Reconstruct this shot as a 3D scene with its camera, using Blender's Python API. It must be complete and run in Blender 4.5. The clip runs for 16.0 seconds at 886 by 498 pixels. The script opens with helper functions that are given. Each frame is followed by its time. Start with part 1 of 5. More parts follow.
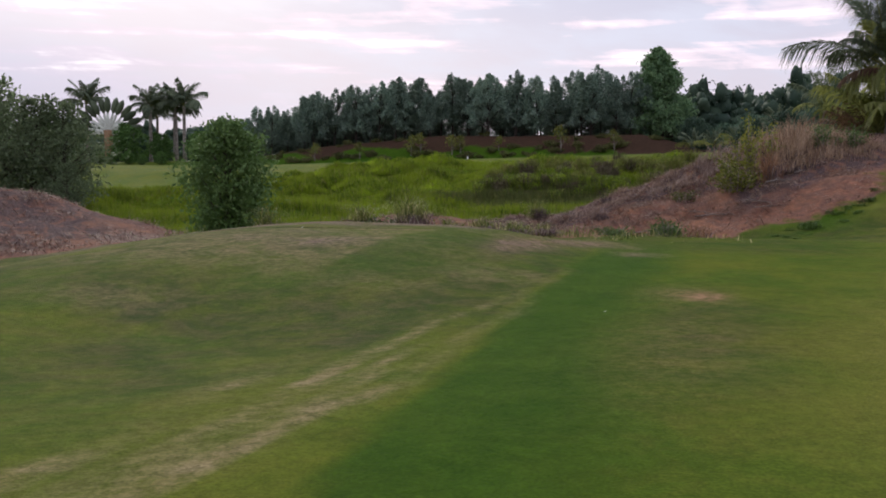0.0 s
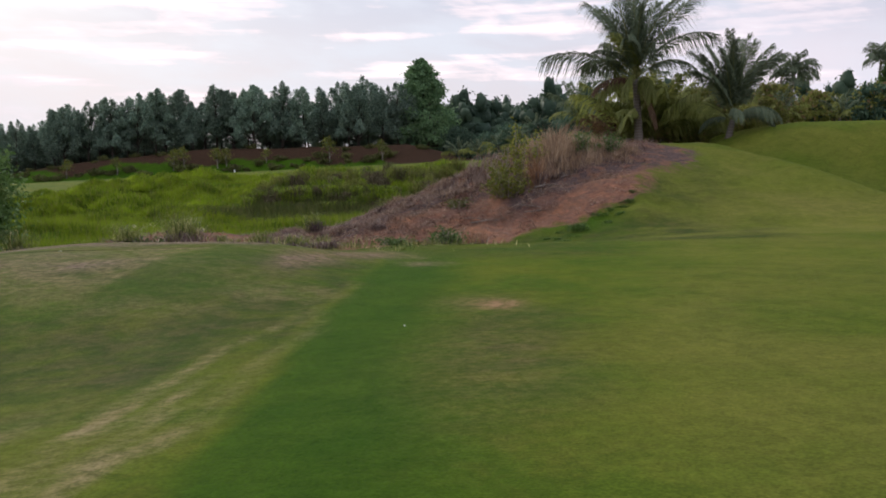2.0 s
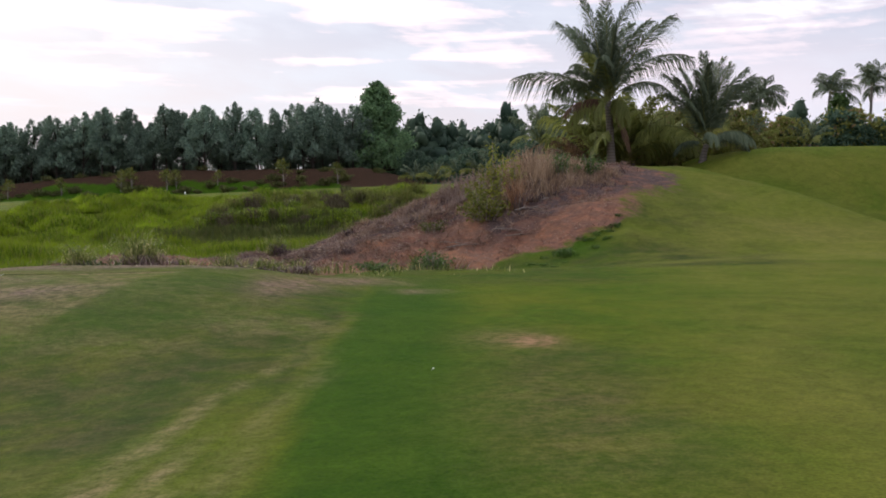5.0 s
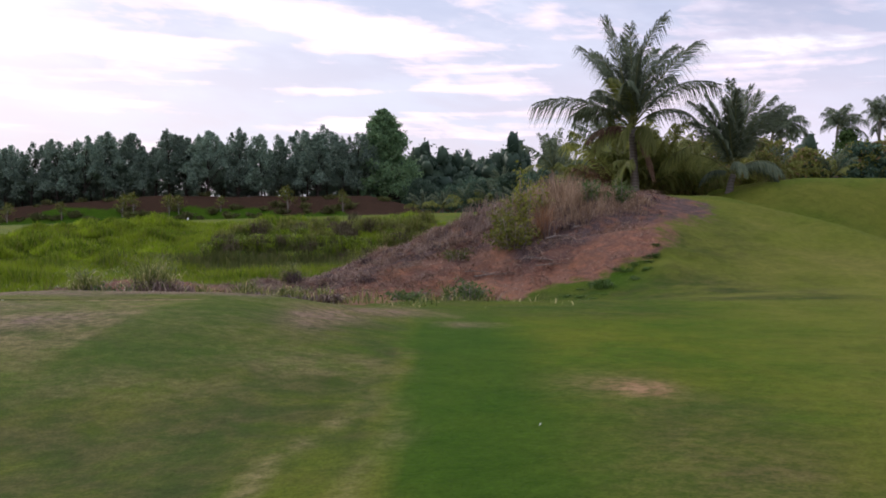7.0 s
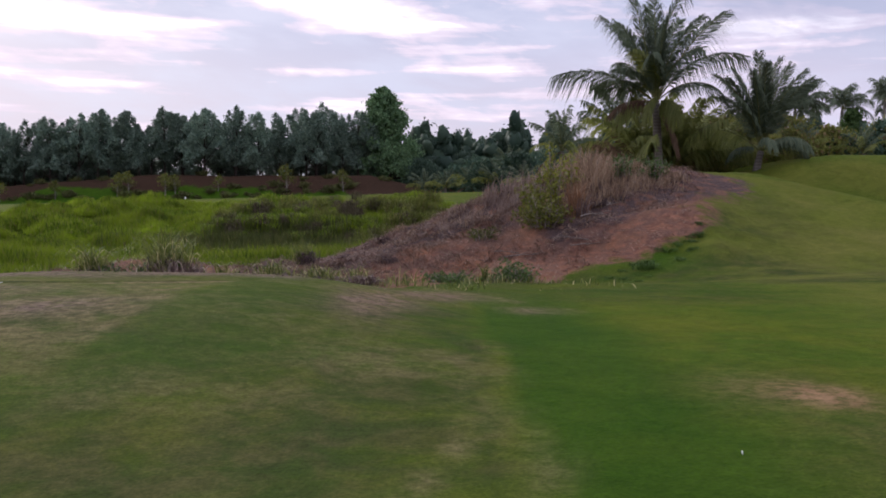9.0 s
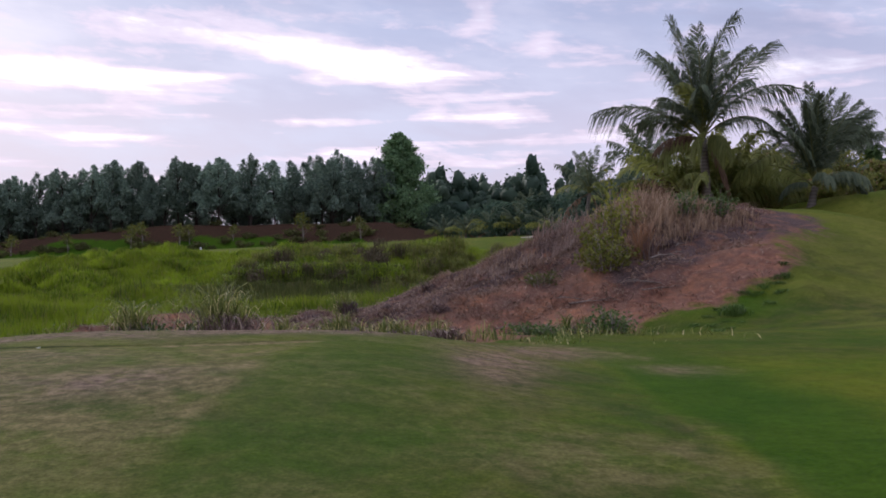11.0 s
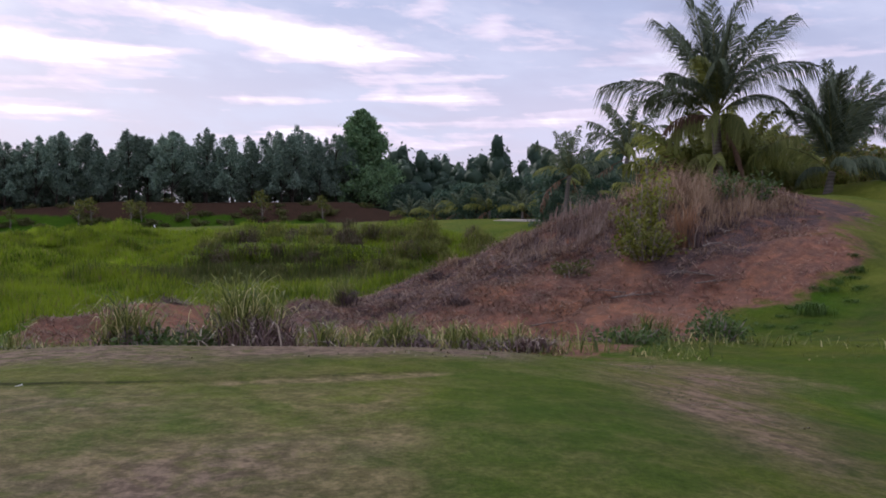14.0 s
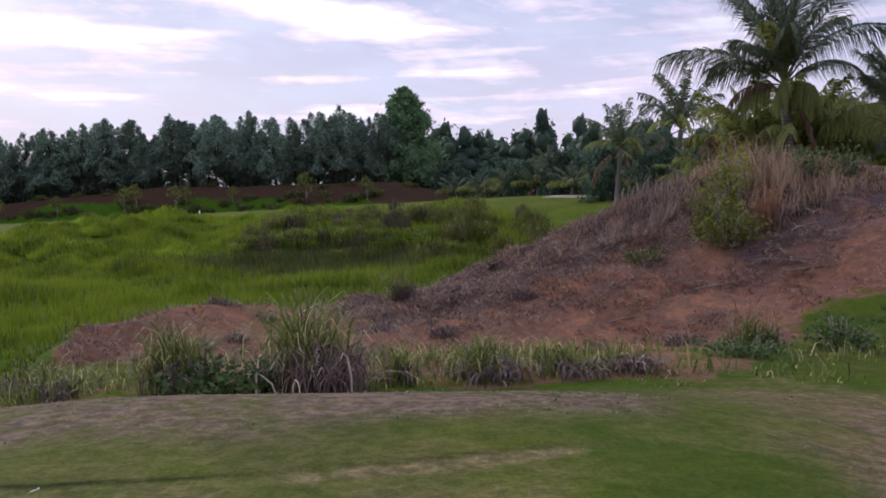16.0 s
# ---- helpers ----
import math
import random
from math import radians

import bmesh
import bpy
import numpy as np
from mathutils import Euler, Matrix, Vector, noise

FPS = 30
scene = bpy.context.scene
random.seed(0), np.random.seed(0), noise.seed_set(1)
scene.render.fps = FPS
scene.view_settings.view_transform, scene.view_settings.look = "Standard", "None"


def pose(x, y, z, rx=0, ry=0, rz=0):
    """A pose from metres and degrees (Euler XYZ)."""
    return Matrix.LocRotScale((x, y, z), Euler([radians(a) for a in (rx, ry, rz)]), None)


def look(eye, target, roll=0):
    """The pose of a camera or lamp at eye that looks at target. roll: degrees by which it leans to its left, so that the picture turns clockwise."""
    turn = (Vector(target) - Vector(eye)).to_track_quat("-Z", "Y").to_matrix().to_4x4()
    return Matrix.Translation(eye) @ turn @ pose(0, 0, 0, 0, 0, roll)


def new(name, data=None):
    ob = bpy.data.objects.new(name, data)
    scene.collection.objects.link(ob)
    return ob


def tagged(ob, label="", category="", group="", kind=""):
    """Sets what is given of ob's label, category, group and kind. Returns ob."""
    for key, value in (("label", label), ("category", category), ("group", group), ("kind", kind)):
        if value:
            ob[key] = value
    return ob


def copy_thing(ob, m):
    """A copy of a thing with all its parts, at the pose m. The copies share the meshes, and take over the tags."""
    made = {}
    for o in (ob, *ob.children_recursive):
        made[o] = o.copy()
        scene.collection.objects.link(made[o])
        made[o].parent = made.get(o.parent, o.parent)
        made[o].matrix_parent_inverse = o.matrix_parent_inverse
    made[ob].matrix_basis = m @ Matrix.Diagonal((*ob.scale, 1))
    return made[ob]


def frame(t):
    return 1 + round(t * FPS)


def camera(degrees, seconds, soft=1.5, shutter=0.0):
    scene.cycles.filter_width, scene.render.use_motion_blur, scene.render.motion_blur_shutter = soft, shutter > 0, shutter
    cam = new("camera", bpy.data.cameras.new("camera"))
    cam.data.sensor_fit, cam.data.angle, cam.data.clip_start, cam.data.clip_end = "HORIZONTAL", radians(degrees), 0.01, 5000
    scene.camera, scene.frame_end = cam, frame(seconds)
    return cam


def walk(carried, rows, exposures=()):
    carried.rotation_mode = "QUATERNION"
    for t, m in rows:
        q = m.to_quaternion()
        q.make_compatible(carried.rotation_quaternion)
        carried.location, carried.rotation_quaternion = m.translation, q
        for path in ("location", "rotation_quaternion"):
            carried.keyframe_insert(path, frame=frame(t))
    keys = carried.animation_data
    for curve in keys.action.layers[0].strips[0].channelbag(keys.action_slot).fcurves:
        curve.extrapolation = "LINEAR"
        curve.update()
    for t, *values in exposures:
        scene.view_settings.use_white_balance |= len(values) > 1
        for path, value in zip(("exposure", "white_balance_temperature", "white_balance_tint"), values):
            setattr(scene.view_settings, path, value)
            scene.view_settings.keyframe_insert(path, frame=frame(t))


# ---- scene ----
cam = camera(50.1, 16.0, 1.8)
PATH = [
    (0, (2.904, -0.644, 1.733), (2.252, 1.238, 1.553), 0.36),
    (0.5, (2.834, -0.528, 1.706), (2.339, 1.397, 1.483), -1.72),
    (1, (2.800, -0.380, 1.699), (2.400, 1.562, 1.443), -2.48),
    (1.5, (2.689, -0.225, 1.714), (2.420, 1.741, 1.459), -1.64),
    (2, (2.517, -0.085, 1.714), (2.334, 1.900, 1.555), -1.06),
    (2.5, (2.428, 0.072, 1.696), (2.226, 2.055, 1.532), -1.80),
    (3, (2.361, 0.279, 1.676), (2.202, 2.262, 1.468), -2.86),
    (3.5, (2.218, 0.551, 1.656), (2.059, 2.531, 1.423), -0.18),
    (4, (1.999, 0.915, 1.659), (1.955, 2.909, 1.504), -0.97),
    (4.2, (1.902, 1.082, 1.645), (1.803, 3.076, 1.532), -1.21),
    (6.3, (0.880, 2.833, 1.503), (0.857, 4.830, 1.398), 0.94),
    (6.5, (0.783, 3.000, 1.489), (0.772, 4.996, 1.360), -1.40),
    (7, (0.602, 3.427, 1.451), (0.532, 5.426, 1.409), 0.27),
    (7.5, (0.355, 3.894, 1.413), (0.380, 5.893, 1.450), 0.55),
    (8, (0.170, 4.327, 1.389), (0.193, 6.326, 1.364), 0.39),
    (8.5, (-0.085, 4.785, 1.363), (-0.174, 6.781, 1.296), 0.50),
    (9, (-0.425, 5.271, 1.321), (-0.480, 7.269, 1.240), 0.37),
    (9.2, (-0.561, 5.487, 1.315), (-0.699, 7.481, 1.254), 0.78),
    (11.3, (-1.988, 7.753, 1.247), (-2.047, 9.752, 1.265), -0.73),
    (11.5, (-2.124, 7.969, 1.241), (-2.149, 9.969, 1.231), 0.15),
    (12, (-2.504, 8.493, 1.236), (-2.653, 10.487, 1.233), -0.70),
    (12.5, (-2.839, 9.008, 1.245), (-2.920, 11.007, 1.248), -1.01),
    (13, (-3.074, 9.573, 1.212), (-3.181, 11.571, 1.210), 0.10),
    (13.5, (-3.350, 10.149, 1.241), (-3.466, 12.145, 1.181), 0.31),
    (14, (-3.583, 10.673, 1.332), (-3.544, 12.672, 1.311), 0.25),
    (14.5, (-3.766, 11.159, 1.454), (-3.767, 13.153, 1.308), -2.17),
    (15, (-3.938, 11.572, 1.573), (-3.889, 13.571, 1.541), 0.65),
    (15.5, (-3.988, 11.887, 1.633), (-3.925, 13.886, 1.613), -0.45),
    (16, (-4.018, 12.178, 1.672), (-4.069, 14.176, 1.599), -1.23),
]
walk(cam, [(t, look(eye, target, roll)) for t, eye, target, roll in PATH],
     exposures=[(0, 0.46, 6600, 8), (1.5, 0.52, 6750, 2), (4, 0.62, 6900, 1.5), (6.5, 0.63, 6600, 7), (9, 0.40, 6350, 12), (12, 0.35, 6200, 13.5), (14.5, 0.40, 6150, 12), (15.2, 0.46, 6150, 11), (16, 0.43, 6150, 12)])

# ---------------------------------------------------------------- sky and sun
SUN_AZ, SUN_EL = radians(-38), radians(24)  # azimuth from +y, to the right; a veiled evening sun ahead to the left


def build_world():
    world = bpy.data.worlds.new("evening_sky")
    scene.world = world
    world.use_nodes = True
    nt = world.node_tree
    nt.nodes.clear()
    N, L = nt.nodes.new, nt.links.new

    def math_node(op, a, b=None, c=None, clamp=False):
        n = N("ShaderNodeMath")
        n.operation, n.use_clamp = op, clamp
        for k, v in enumerate((a, b, c)):
            if v is None:
                continue
            if isinstance(v, (int, float)):
                n.inputs[k].default_value = v
            else:
                L(v, n.inputs[k])
        return n.outputs[0]

    def mix(fac, a, b):
        n = N("ShaderNodeMix")
        n.data_type = "RGBA"
        for sock, v in ((n.inputs[0], fac), (n.inputs[6], a), (n.inputs[7], b)):
            if isinstance(v, (int, float, tuple)):
                sock.default_value = v
            else:
                L(v, sock)
        return n.outputs[2]

    def smooth(v, lo, hi):
        n = N("ShaderNodeMapRange")
        n.interpolation_type = "SMOOTHSTEP"
        n.inputs[1].default_value, n.inputs[2].default_value = lo, hi
        L(v, n.inputs[0])
        return n.outputs[0]

    coord = N("ShaderNodeTexCoord").outputs["Generated"]
    sep = N("ShaderNodeSeparateXYZ")
    L(coord, sep.inputs[0])
    x, y, z = sep.outputs
    az = math_node("MULTIPLY", math_node("ARCTAN2", x, y), 57.2958)
    el = math_node("MULTIPLY", math_node("ARCSINE", z), 57.2958)
    plane = N("ShaderNodeCombineXYZ")
    L(math_node("MULTIPLY", az, 0.1), plane.inputs[0])
    L(math_node("ADD", math_node("MULTIPLY", el, 0.34), math_node("MULTIPLY", az, 0.035)), plane.inputs[1])

    def fbm(scale, detail, offset, rough=0.55, distort=0.0):
        shift = N("ShaderNodeVectorMath")
        shift.operation = "ADD"
        L(plane.outputs[0], shift.inputs[0])
        shift.inputs[1].default_value = offset
        n = N("ShaderNodeTexNoise")
        n.inputs["Scale"].default_value, n.inputs["Detail"].default_value = scale, detail
        n.inputs["Roughness"].default_value, n.inputs["Distortion"].default_value = rough, distort
        L(shift.outputs[0], n.inputs["Vector"])
        return n.outputs[0]

    def bank_at(az0, el0, wide, tall, slope, weight):
        """A cloud bank: bearing and height in degrees, its half extents, and how it slants."""
        da = math_node("SUBTRACT", az, az0)
        de = math_node("SUBTRACT", math_node("SUBTRACT", el, el0), math_node("MULTIPLY", da, slope))
        r = math_node("ADD", math_node("POWER", math_node("DIVIDE", da, wide), 2.0), math_node("POWER", math_node("DIVIDE", de, tall), 2.0))
        return math_node("MULTIPLY", math_node("EXPONENT", math_node("MULTIPLY", r, -1.0)), weight)

    sky = N("ShaderNodeTexSky")
    sky.sky_type, sky.sun_disc = "NISHITA", False
    sky.sun_elevation, sky.sun_rotation = SUN_EL, SUN_AZ
    sky.dust_density = 3.0
    blue = N("ShaderNodeVectorMath")
    blue.operation = "SCALE"
    L(sky.outputs[0], blue.inputs[0])
    blue.inputs[3].default_value = 0.06
    veil = mix(smooth(el, 3.0, 17.0), (0.56, 0.52, 0.64, 1), (0.40, 0.45, 0.63, 1))
    veil = mix(smooth(fbm(1.3, 6, (3.1, 7.4, 0)), 0.38, 0.68), veil, (0.55, 0.56, 0.71, 1))
    veil = mix(0.12, veil, blue.outputs[0])
    lump = math_node("ADD", math_node("MULTIPLY", fbm(1.5, 7, (11.7, 2.2, 0), 0.55, 0.4), 0.75), 0.115)
    wisps = math_node("MULTIPLY", math_node("SUBTRACT", fbm(4.2, 7, (2.7, 9.1, 0), 0.6, 0.8), 0.52), 0.30)
    total = math_node("ADD", lump, wisps)
    long = N("ShaderNodeCombineXYZ")
    L(math_node("MULTIPLY", az, 0.045), long.inputs[0])
    L(math_node("ADD", math_node("MULTIPLY", el, 0.75), math_node("MULTIPLY", az, -0.01)), long.inputs[1])
    bands = N("ShaderNodeTexNoise")
    bands.inputs["Scale"].default_value, bands.inputs["Detail"].default_value = 1.5, 5
    L(long.outputs[0], bands.inputs["Vector"])
    low_sky = math_node("MULTIPLY", smooth(el, 3.0, 5.0), math_node("SUBTRACT", 1.0, math_node("MULTIPLY", smooth(el, 8.0, 13.0), 0.75)))
    total = math_node("ADD", total, math_node("MULTIPLY", math_node("MULTIPLY", math_node("SUBTRACT", bands.outputs[0], 0.5), 1.15), low_sky))
    for b in ((-12, 12.6, 8, 0.85, -0.10, 0.34), (-6, 11.2, 4.5, 1.0, -0.14, 0.36), (-24, 10.5, 9.5, 0.95, 0.0, 0.34), (-15, 11.4, 4, 0.45, -0.05, -0.14), (-25, 7.6, 7, 0.5, 0.02, 0.17),
              (-3, 8.6, 1.6, 0.4, 0.0, 0.22), (0.5, 14.4, 0.9, 0.7, 0.0, 0.24), (4, 12.6, 1.2, 0.8, 0.0, 0.20), (15.5, 10.4, 5.5, 1.9, 0.12, 0.27),
              (-40, 8.6, 11, 0.6, 0.03, 0.18), (-36, 6.9, 9, 0.3, 0.02, 0.13), (-34, 5.6, 12, 0.35, 0.02, 0.10), (-60, 12, 14, 3, 0, 0.2), (-95, 16, 20, 4, 0, 0.2), (60, 16, 16, 3, 0, 0.16), (140, 14, 30, 4, 0, 0.16)):
        total = math_node("ADD", total, bank_at(*b))
    white = smooth(total, 0.60, 0.80)
    clouds = mix(white, veil, (0.97, 0.90, 0.98, 1))
    pink = math_node("MULTIPLY", smooth(total, 0.50, 0.64), math_node("SUBTRACT", 1.0, white))
    clouds = mix(math_node("MULTIPLY", pink, 0.5), clouds, (0.88, 0.71, 0.80, 1))
    clouds = mix(math_node("MULTIPLY", bank_at(-48, 3.5, 22, 4.5, 0.0, 0.9), math_node("SUBTRACT", 1.0, math_node("MULTIPLY", white, 0.6))), clouds, (0.50, 0.475, 0.60, 1))
    grey = math_node("ADD", bank_at(18, 14, 9, 5.0, 0.1, 1.0), bank_at(-4, 17.0, 18, 2.8, 0.0, 0.8))
    clouds = mix(math_node("MULTIPLY", grey, smooth(fbm(1.1, 6, (1.3, 5.2, 0)), 0.30, 0.60)), clouds, (0.35, 0.37, 0.51, 1))
    clouds = mix(bank_at(14, 5.5, 9, 3.4, 0.0, 0.6), clouds, (0.66, 0.58, 0.70, 1))
    clouds = mix(smooth(el, 25.0, 50.0), clouds, (0.62, 0.64, 0.76, 1))
    back = N("ShaderNodeBackground")
    L(clouds, back.inputs[0])
    back.inputs[1].default_value = 1.0
    out = N("ShaderNodeOutputWorld")
    L(back.outputs[0], out.inputs[0])


build_world()
sun_data = bpy.data.lights.new("sun", "SUN")
sun_data.energy, sun_data.angle, sun_data.color = 1.2, radians(14), (1.0, 0.93, 0.86)
sun = new("sun", sun_data)
sun_way = Vector((math.sin(SUN_AZ) * math.cos(SUN_EL), math.cos(SUN_AZ) * math.cos(SUN_EL), math.sin(SUN_EL)))
sun.matrix_world = look(sun_way * 100, (0, 0, 0))


# ---------------------------------------------------------------- materials
def material(name, rough=0.8):
    m = bpy.data.materials.new(name)
    m.use_nodes = True
    nt = m.node_tree
    shader = nt.nodes["Principled BSDF"]
    shader.inputs["Roughness"].default_value = rough
    shader.inputs["Specular IOR Level"].default_value = 0.25
    return m, nt, shader


def noise_node(nt, scale, detail=4, rough=0.55, distort=0.0, vector=None):
    n = nt.nodes.new("ShaderNodeTexNoise")
    n.inputs["Scale"].default_value, n.inputs["Detail"].default_value = scale, detail
    n.inputs["Roughness"].default_value, n.inputs["Distortion"].default_value = rough, distort
    if vector is None:
        vector = nt.nodes.new("ShaderNodeTexCoord").outputs["Object"]
    nt.links.new(vector, n.inputs["Vector"])
    return n.outputs[0]


def ramp(nt, value, lo, hi):
    n = nt.nodes.new("ShaderNodeMapRange")
    n.interpolation_type = "SMOOTHSTEP"
    n.inputs[1].default_value, n.inputs[2].default_value = lo, hi
    nt.links.new(value, n.inputs[0])
    return n.outputs[0]


def blend(nt, fac, a, b, kind="MIX"):
    n = nt.nodes.new("ShaderNodeMix")
    n.data_type, n.blend_type = "RGBA", kind
    for sock, v in ((n.inputs[0], fac), (n.inputs[6], a), (n.inputs[7], b)):
        if isinstance(v, (int, float)):
            sock.default_value = v
        elif isinstance(v, tuple):
            sock.default_value = (*v, 1) if len(v) == 3 else v
        else:
            nt.links.new(v, sock)
    return n.outputs[2]


def calc(nt, op, a, b, clamp=False):
    n = nt.nodes.new("ShaderNodeMath")
    n.operation, n.use_clamp = op, clamp
    for k, v in enumerate((a, b)):
        if isinstance(v, (int, float)):
            n.inputs[k].default_value = v
        else:
            nt.links.new(v, n.inputs[k])
    return n.outputs[0]


def bump(nt, shader, height, strength, distance):
    n = nt.nodes.new("ShaderNodeBump")
    n.inputs["Strength"].default_value, n.inputs["Distance"].default_value = strength, distance
    nt.links.new(height, n.inputs["Height"])
    nt.links.new(n.outputs[0], shader.inputs["Normal"])


def foliage(name, dark, light, tip=None, rough=0.6, glow_through=0.25, patch=0.35, tone=0.45, soft=(0.35, 0.68)):
    """Leaf or blade: colour varies from leaf to leaf and over patches of the crown; some light passes through."""
    m, nt, shader = material(name, rough)
    island = nt.nodes.new("ShaderNodeNewGeometry").outputs["Random Per Island"]
    colour = blend(nt, island, dark, light)
    patches = ramp(nt, noise_node(nt, patch, 3), *soft)
    colour = blend(nt, calc(nt, "MULTIPLY", patches, tone), colour, light)
    if tip:
        rare = ramp(nt, island, 0.86, 0.9)
        colour = blend(nt, rare, colour, tip)
    each = nt.nodes.new("ShaderNodeObjectInfo").outputs["Random"]
    hue = nt.nodes.new("ShaderNodeHueSaturation")
    nt.links.new(colour, hue.inputs["Color"])
    nt.links.new(calc(nt, "ADD", calc(nt, "MULTIPLY", each, 0.5), 0.75), hue.inputs["Value"])
    colour = hue.outputs[0]
    nt.links.new(colour, shader.inputs["Base Color"])
    through_leaf = nt.nodes.new("ShaderNodeBsdfTranslucent")
    nt.links.new(colour, through_leaf.inputs[0])
    both = nt.nodes.new("ShaderNodeMixShader")
    both.inputs[0].default_value = glow_through
    nt.links.new(shader.outputs[0], both.inputs[1])
    nt.links.new(through_leaf.outputs[0], both.inputs[2])
    nt.links.new(both.outputs[0], nt.nodes["Material Output"].inputs[0])
    return m


def bark(name, dark, light, scale=3.0):
    m, nt, shader = material(name, 0.9)
    grain = noise_node(nt, scale, 6, 0.65)
    nt.links.new(blend(nt, ramp(nt, grain, 0.3, 0.7), dark, light), shader.inputs["Base Color"])
    bump(nt, shader, grain, 0.6, 0.05)
    return m


def ringed_bark(name, dark, light):
    """Palm trunk: leaf scars ring it."""
    m, nt, shader = material(name, 0.9)
    where = nt.nodes.new("ShaderNodeTexCoord").outputs["Object"]
    wave = nt.nodes.new("ShaderNodeTexWave")
    wave.bands_direction = "Z"
    wave.inputs["Scale"].default_value, wave.inputs["Distortion"].default_value = 2.2, 1.5
    wave.inputs["Detail"].default_value = 3
    nt.links.new(where, wave.inputs[0])
    grain = noise_node(nt, 6, 5)
    mixed = blend(nt, 0.5, wave.outputs[0], grain)
    nt.links.new(blend(nt, ramp(nt, mixed, 0.25, 0.75), dark, light), shader.inputs["Base Color"])
    bump(nt, shader, wave.outputs[0], 0.4, 0.02)
    return m


def ground_material():
    """Mown turf, dry turf, rank grass, red soil; which one lies where comes with the terrain."""
    m, nt, shader = material("turf_and_soil", 0.95)
    shader.inputs["Specular IOR Level"].default_value = 0.04
    where = nt.nodes.new("ShaderNodeTexCoord").outputs["Object"]

    def field(name):
        n = nt.nodes.new("ShaderNodeAttribute")
        n.attribute_name = name
        return n.outputs["Fac"]

    fine = noise_node(nt, 38, 4, 0.7, 0, where)
    mid = noise_node(nt, 2.4, 6, 0.65, 0.4, where)
    broad = noise_node(nt, 0.35, 4, 0.55, 0.6, where)
    grit = noise_node(nt, 9, 6, 0.7, 0.2, where)
    torn = noise_node(nt, 1.1, 6, 0.6, 0.5, where)
    lawn = blend(nt, ramp(nt, broad, 0.35, 0.65), (0.064, 0.112, 0.009), (0.106, 0.132, 0.011))
    lawn = blend(nt, calc(nt, "MULTIPLY", ramp(nt, mid, 0.42, 0.7), 0.4), lawn, (0.120, 0.118, 0.018))
    lawn = blend(nt, field("gold"), lawn, blend(nt, ramp(nt, broad, 0.3, 0.7), (0.132, 0.150, 0.022), (0.176, 0.168, 0.040)))
    dull = calc(nt, "MULTIPLY", field("dull"), calc(nt, "ADD", 0.42, calc(nt, "MULTIPLY", ramp(nt, torn, 0.34, 0.62), 0.62)), True)
    lawn = blend(nt, dull, lawn, blend(nt, ramp(nt, mid, 0.35, 0.65), (0.038, 0.062, 0.014), (0.074, 0.076, 0.026)))
    lawn = blend(nt, field("lush"), lawn, blend(nt, ramp(nt, torn, 0.3, 0.7), (0.030, 0.078, 0.005), (0.046, 0.095, 0.007)))
    mottle = ramp(nt, noise_node(nt, 1.9, 5, 0.62, 1.1, where), 0.36, 0.64)
    lawn = blend(nt, 1.0, lawn, blend(nt, mottle, (0.89, 0.91, 0.89), (1.10, 1.07, 1.09)), "MULTIPLY")
    # dry turf: straw shows through in torn patches
    dry_amount = calc(nt, "MULTIPLY", field("dry"), calc(nt, "ADD", 0.35, calc(nt, "MULTIPLY", ramp(nt, mid, 0.36, 0.62), 0.9)), True)
    straw = blend(nt, ramp(nt, grit, 0.3, 0.7), (0.135, 0.114, 0.050), (0.255, 0.200, 0.104))
    lawn = blend(nt, dry_amount, lawn, straw)
    clods = calc(nt, "ADD", ramp(nt, noise_node(nt, 5, 7, 0.7, 0.6, where), 0.36, 0.58), calc(nt, "MULTIPLY", ramp(nt, torn, 0.38, 0.60), 0.5))
    bare = calc(nt, "MULTIPLY", field("bare"), calc(nt, "ADD", 0.05, calc(nt, "MULTIPLY", clods, 0.8)), True)
    lawn = blend(nt, bare, lawn, blend(nt, ramp(nt, grit, 0.3, 0.7), (0.120, 0.085, 0.063), (0.245, 0.176, 0.130)))
    scar = calc(nt, "MULTIPLY", field("scar"), calc(nt, "ADD", 0.35, ramp(nt, grit, 0.34, 0.60)), True)
    lawn = blend(nt, scar, lawn, blend(nt, ramp(nt, mid, 0.3, 0.7), (0.20, 0.120, 0.062), (0.33, 0.205, 0.115)))
    lines = calc(nt, "MULTIPLY", field("streak"), calc(nt, "ADD", 0.25, ramp(nt, grit, 0.34, 0.62)), True)
    lawn = blend(nt, lines, lawn, blend(nt, ramp(nt, mid, 0.3, 0.7), (0.205, 0.165, 0.072), (0.330, 0.265, 0.140)))
    # near-black line painted as the shadow along the tee's cut edge
    lawn = blend(nt, field("cut_shade"), lawn, (0.026, 0.025, 0.014))
    rank = blend(nt, ramp(nt, mid, 0.3, 0.7), (0.05, 0.10, 0.009), (0.13, 0.22, 0.014))
    lawn = blend(nt, field("rank"), lawn, rank)
    soil = blend(nt, ramp(nt, noise_node(nt, 4.5, 7, 0.62, 0.8, where), 0.28, 0.72), (0.146, 0.069, 0.052), (0.330, 0.155, 0.104))
    soil = blend(nt, calc(nt, "MULTIPLY", ramp(nt, noise_node(nt, 0.55, 4, 0.6, 0.5, where), 0.42, 0.66), 0.6), soil, (0.335, 0.155, 0.086))
    soil = blend(nt, calc(nt, "MULTIPLY", ramp(nt, mid, 0.4, 0.6), 0.5), soil, (0.15, 0.095, 0.08))
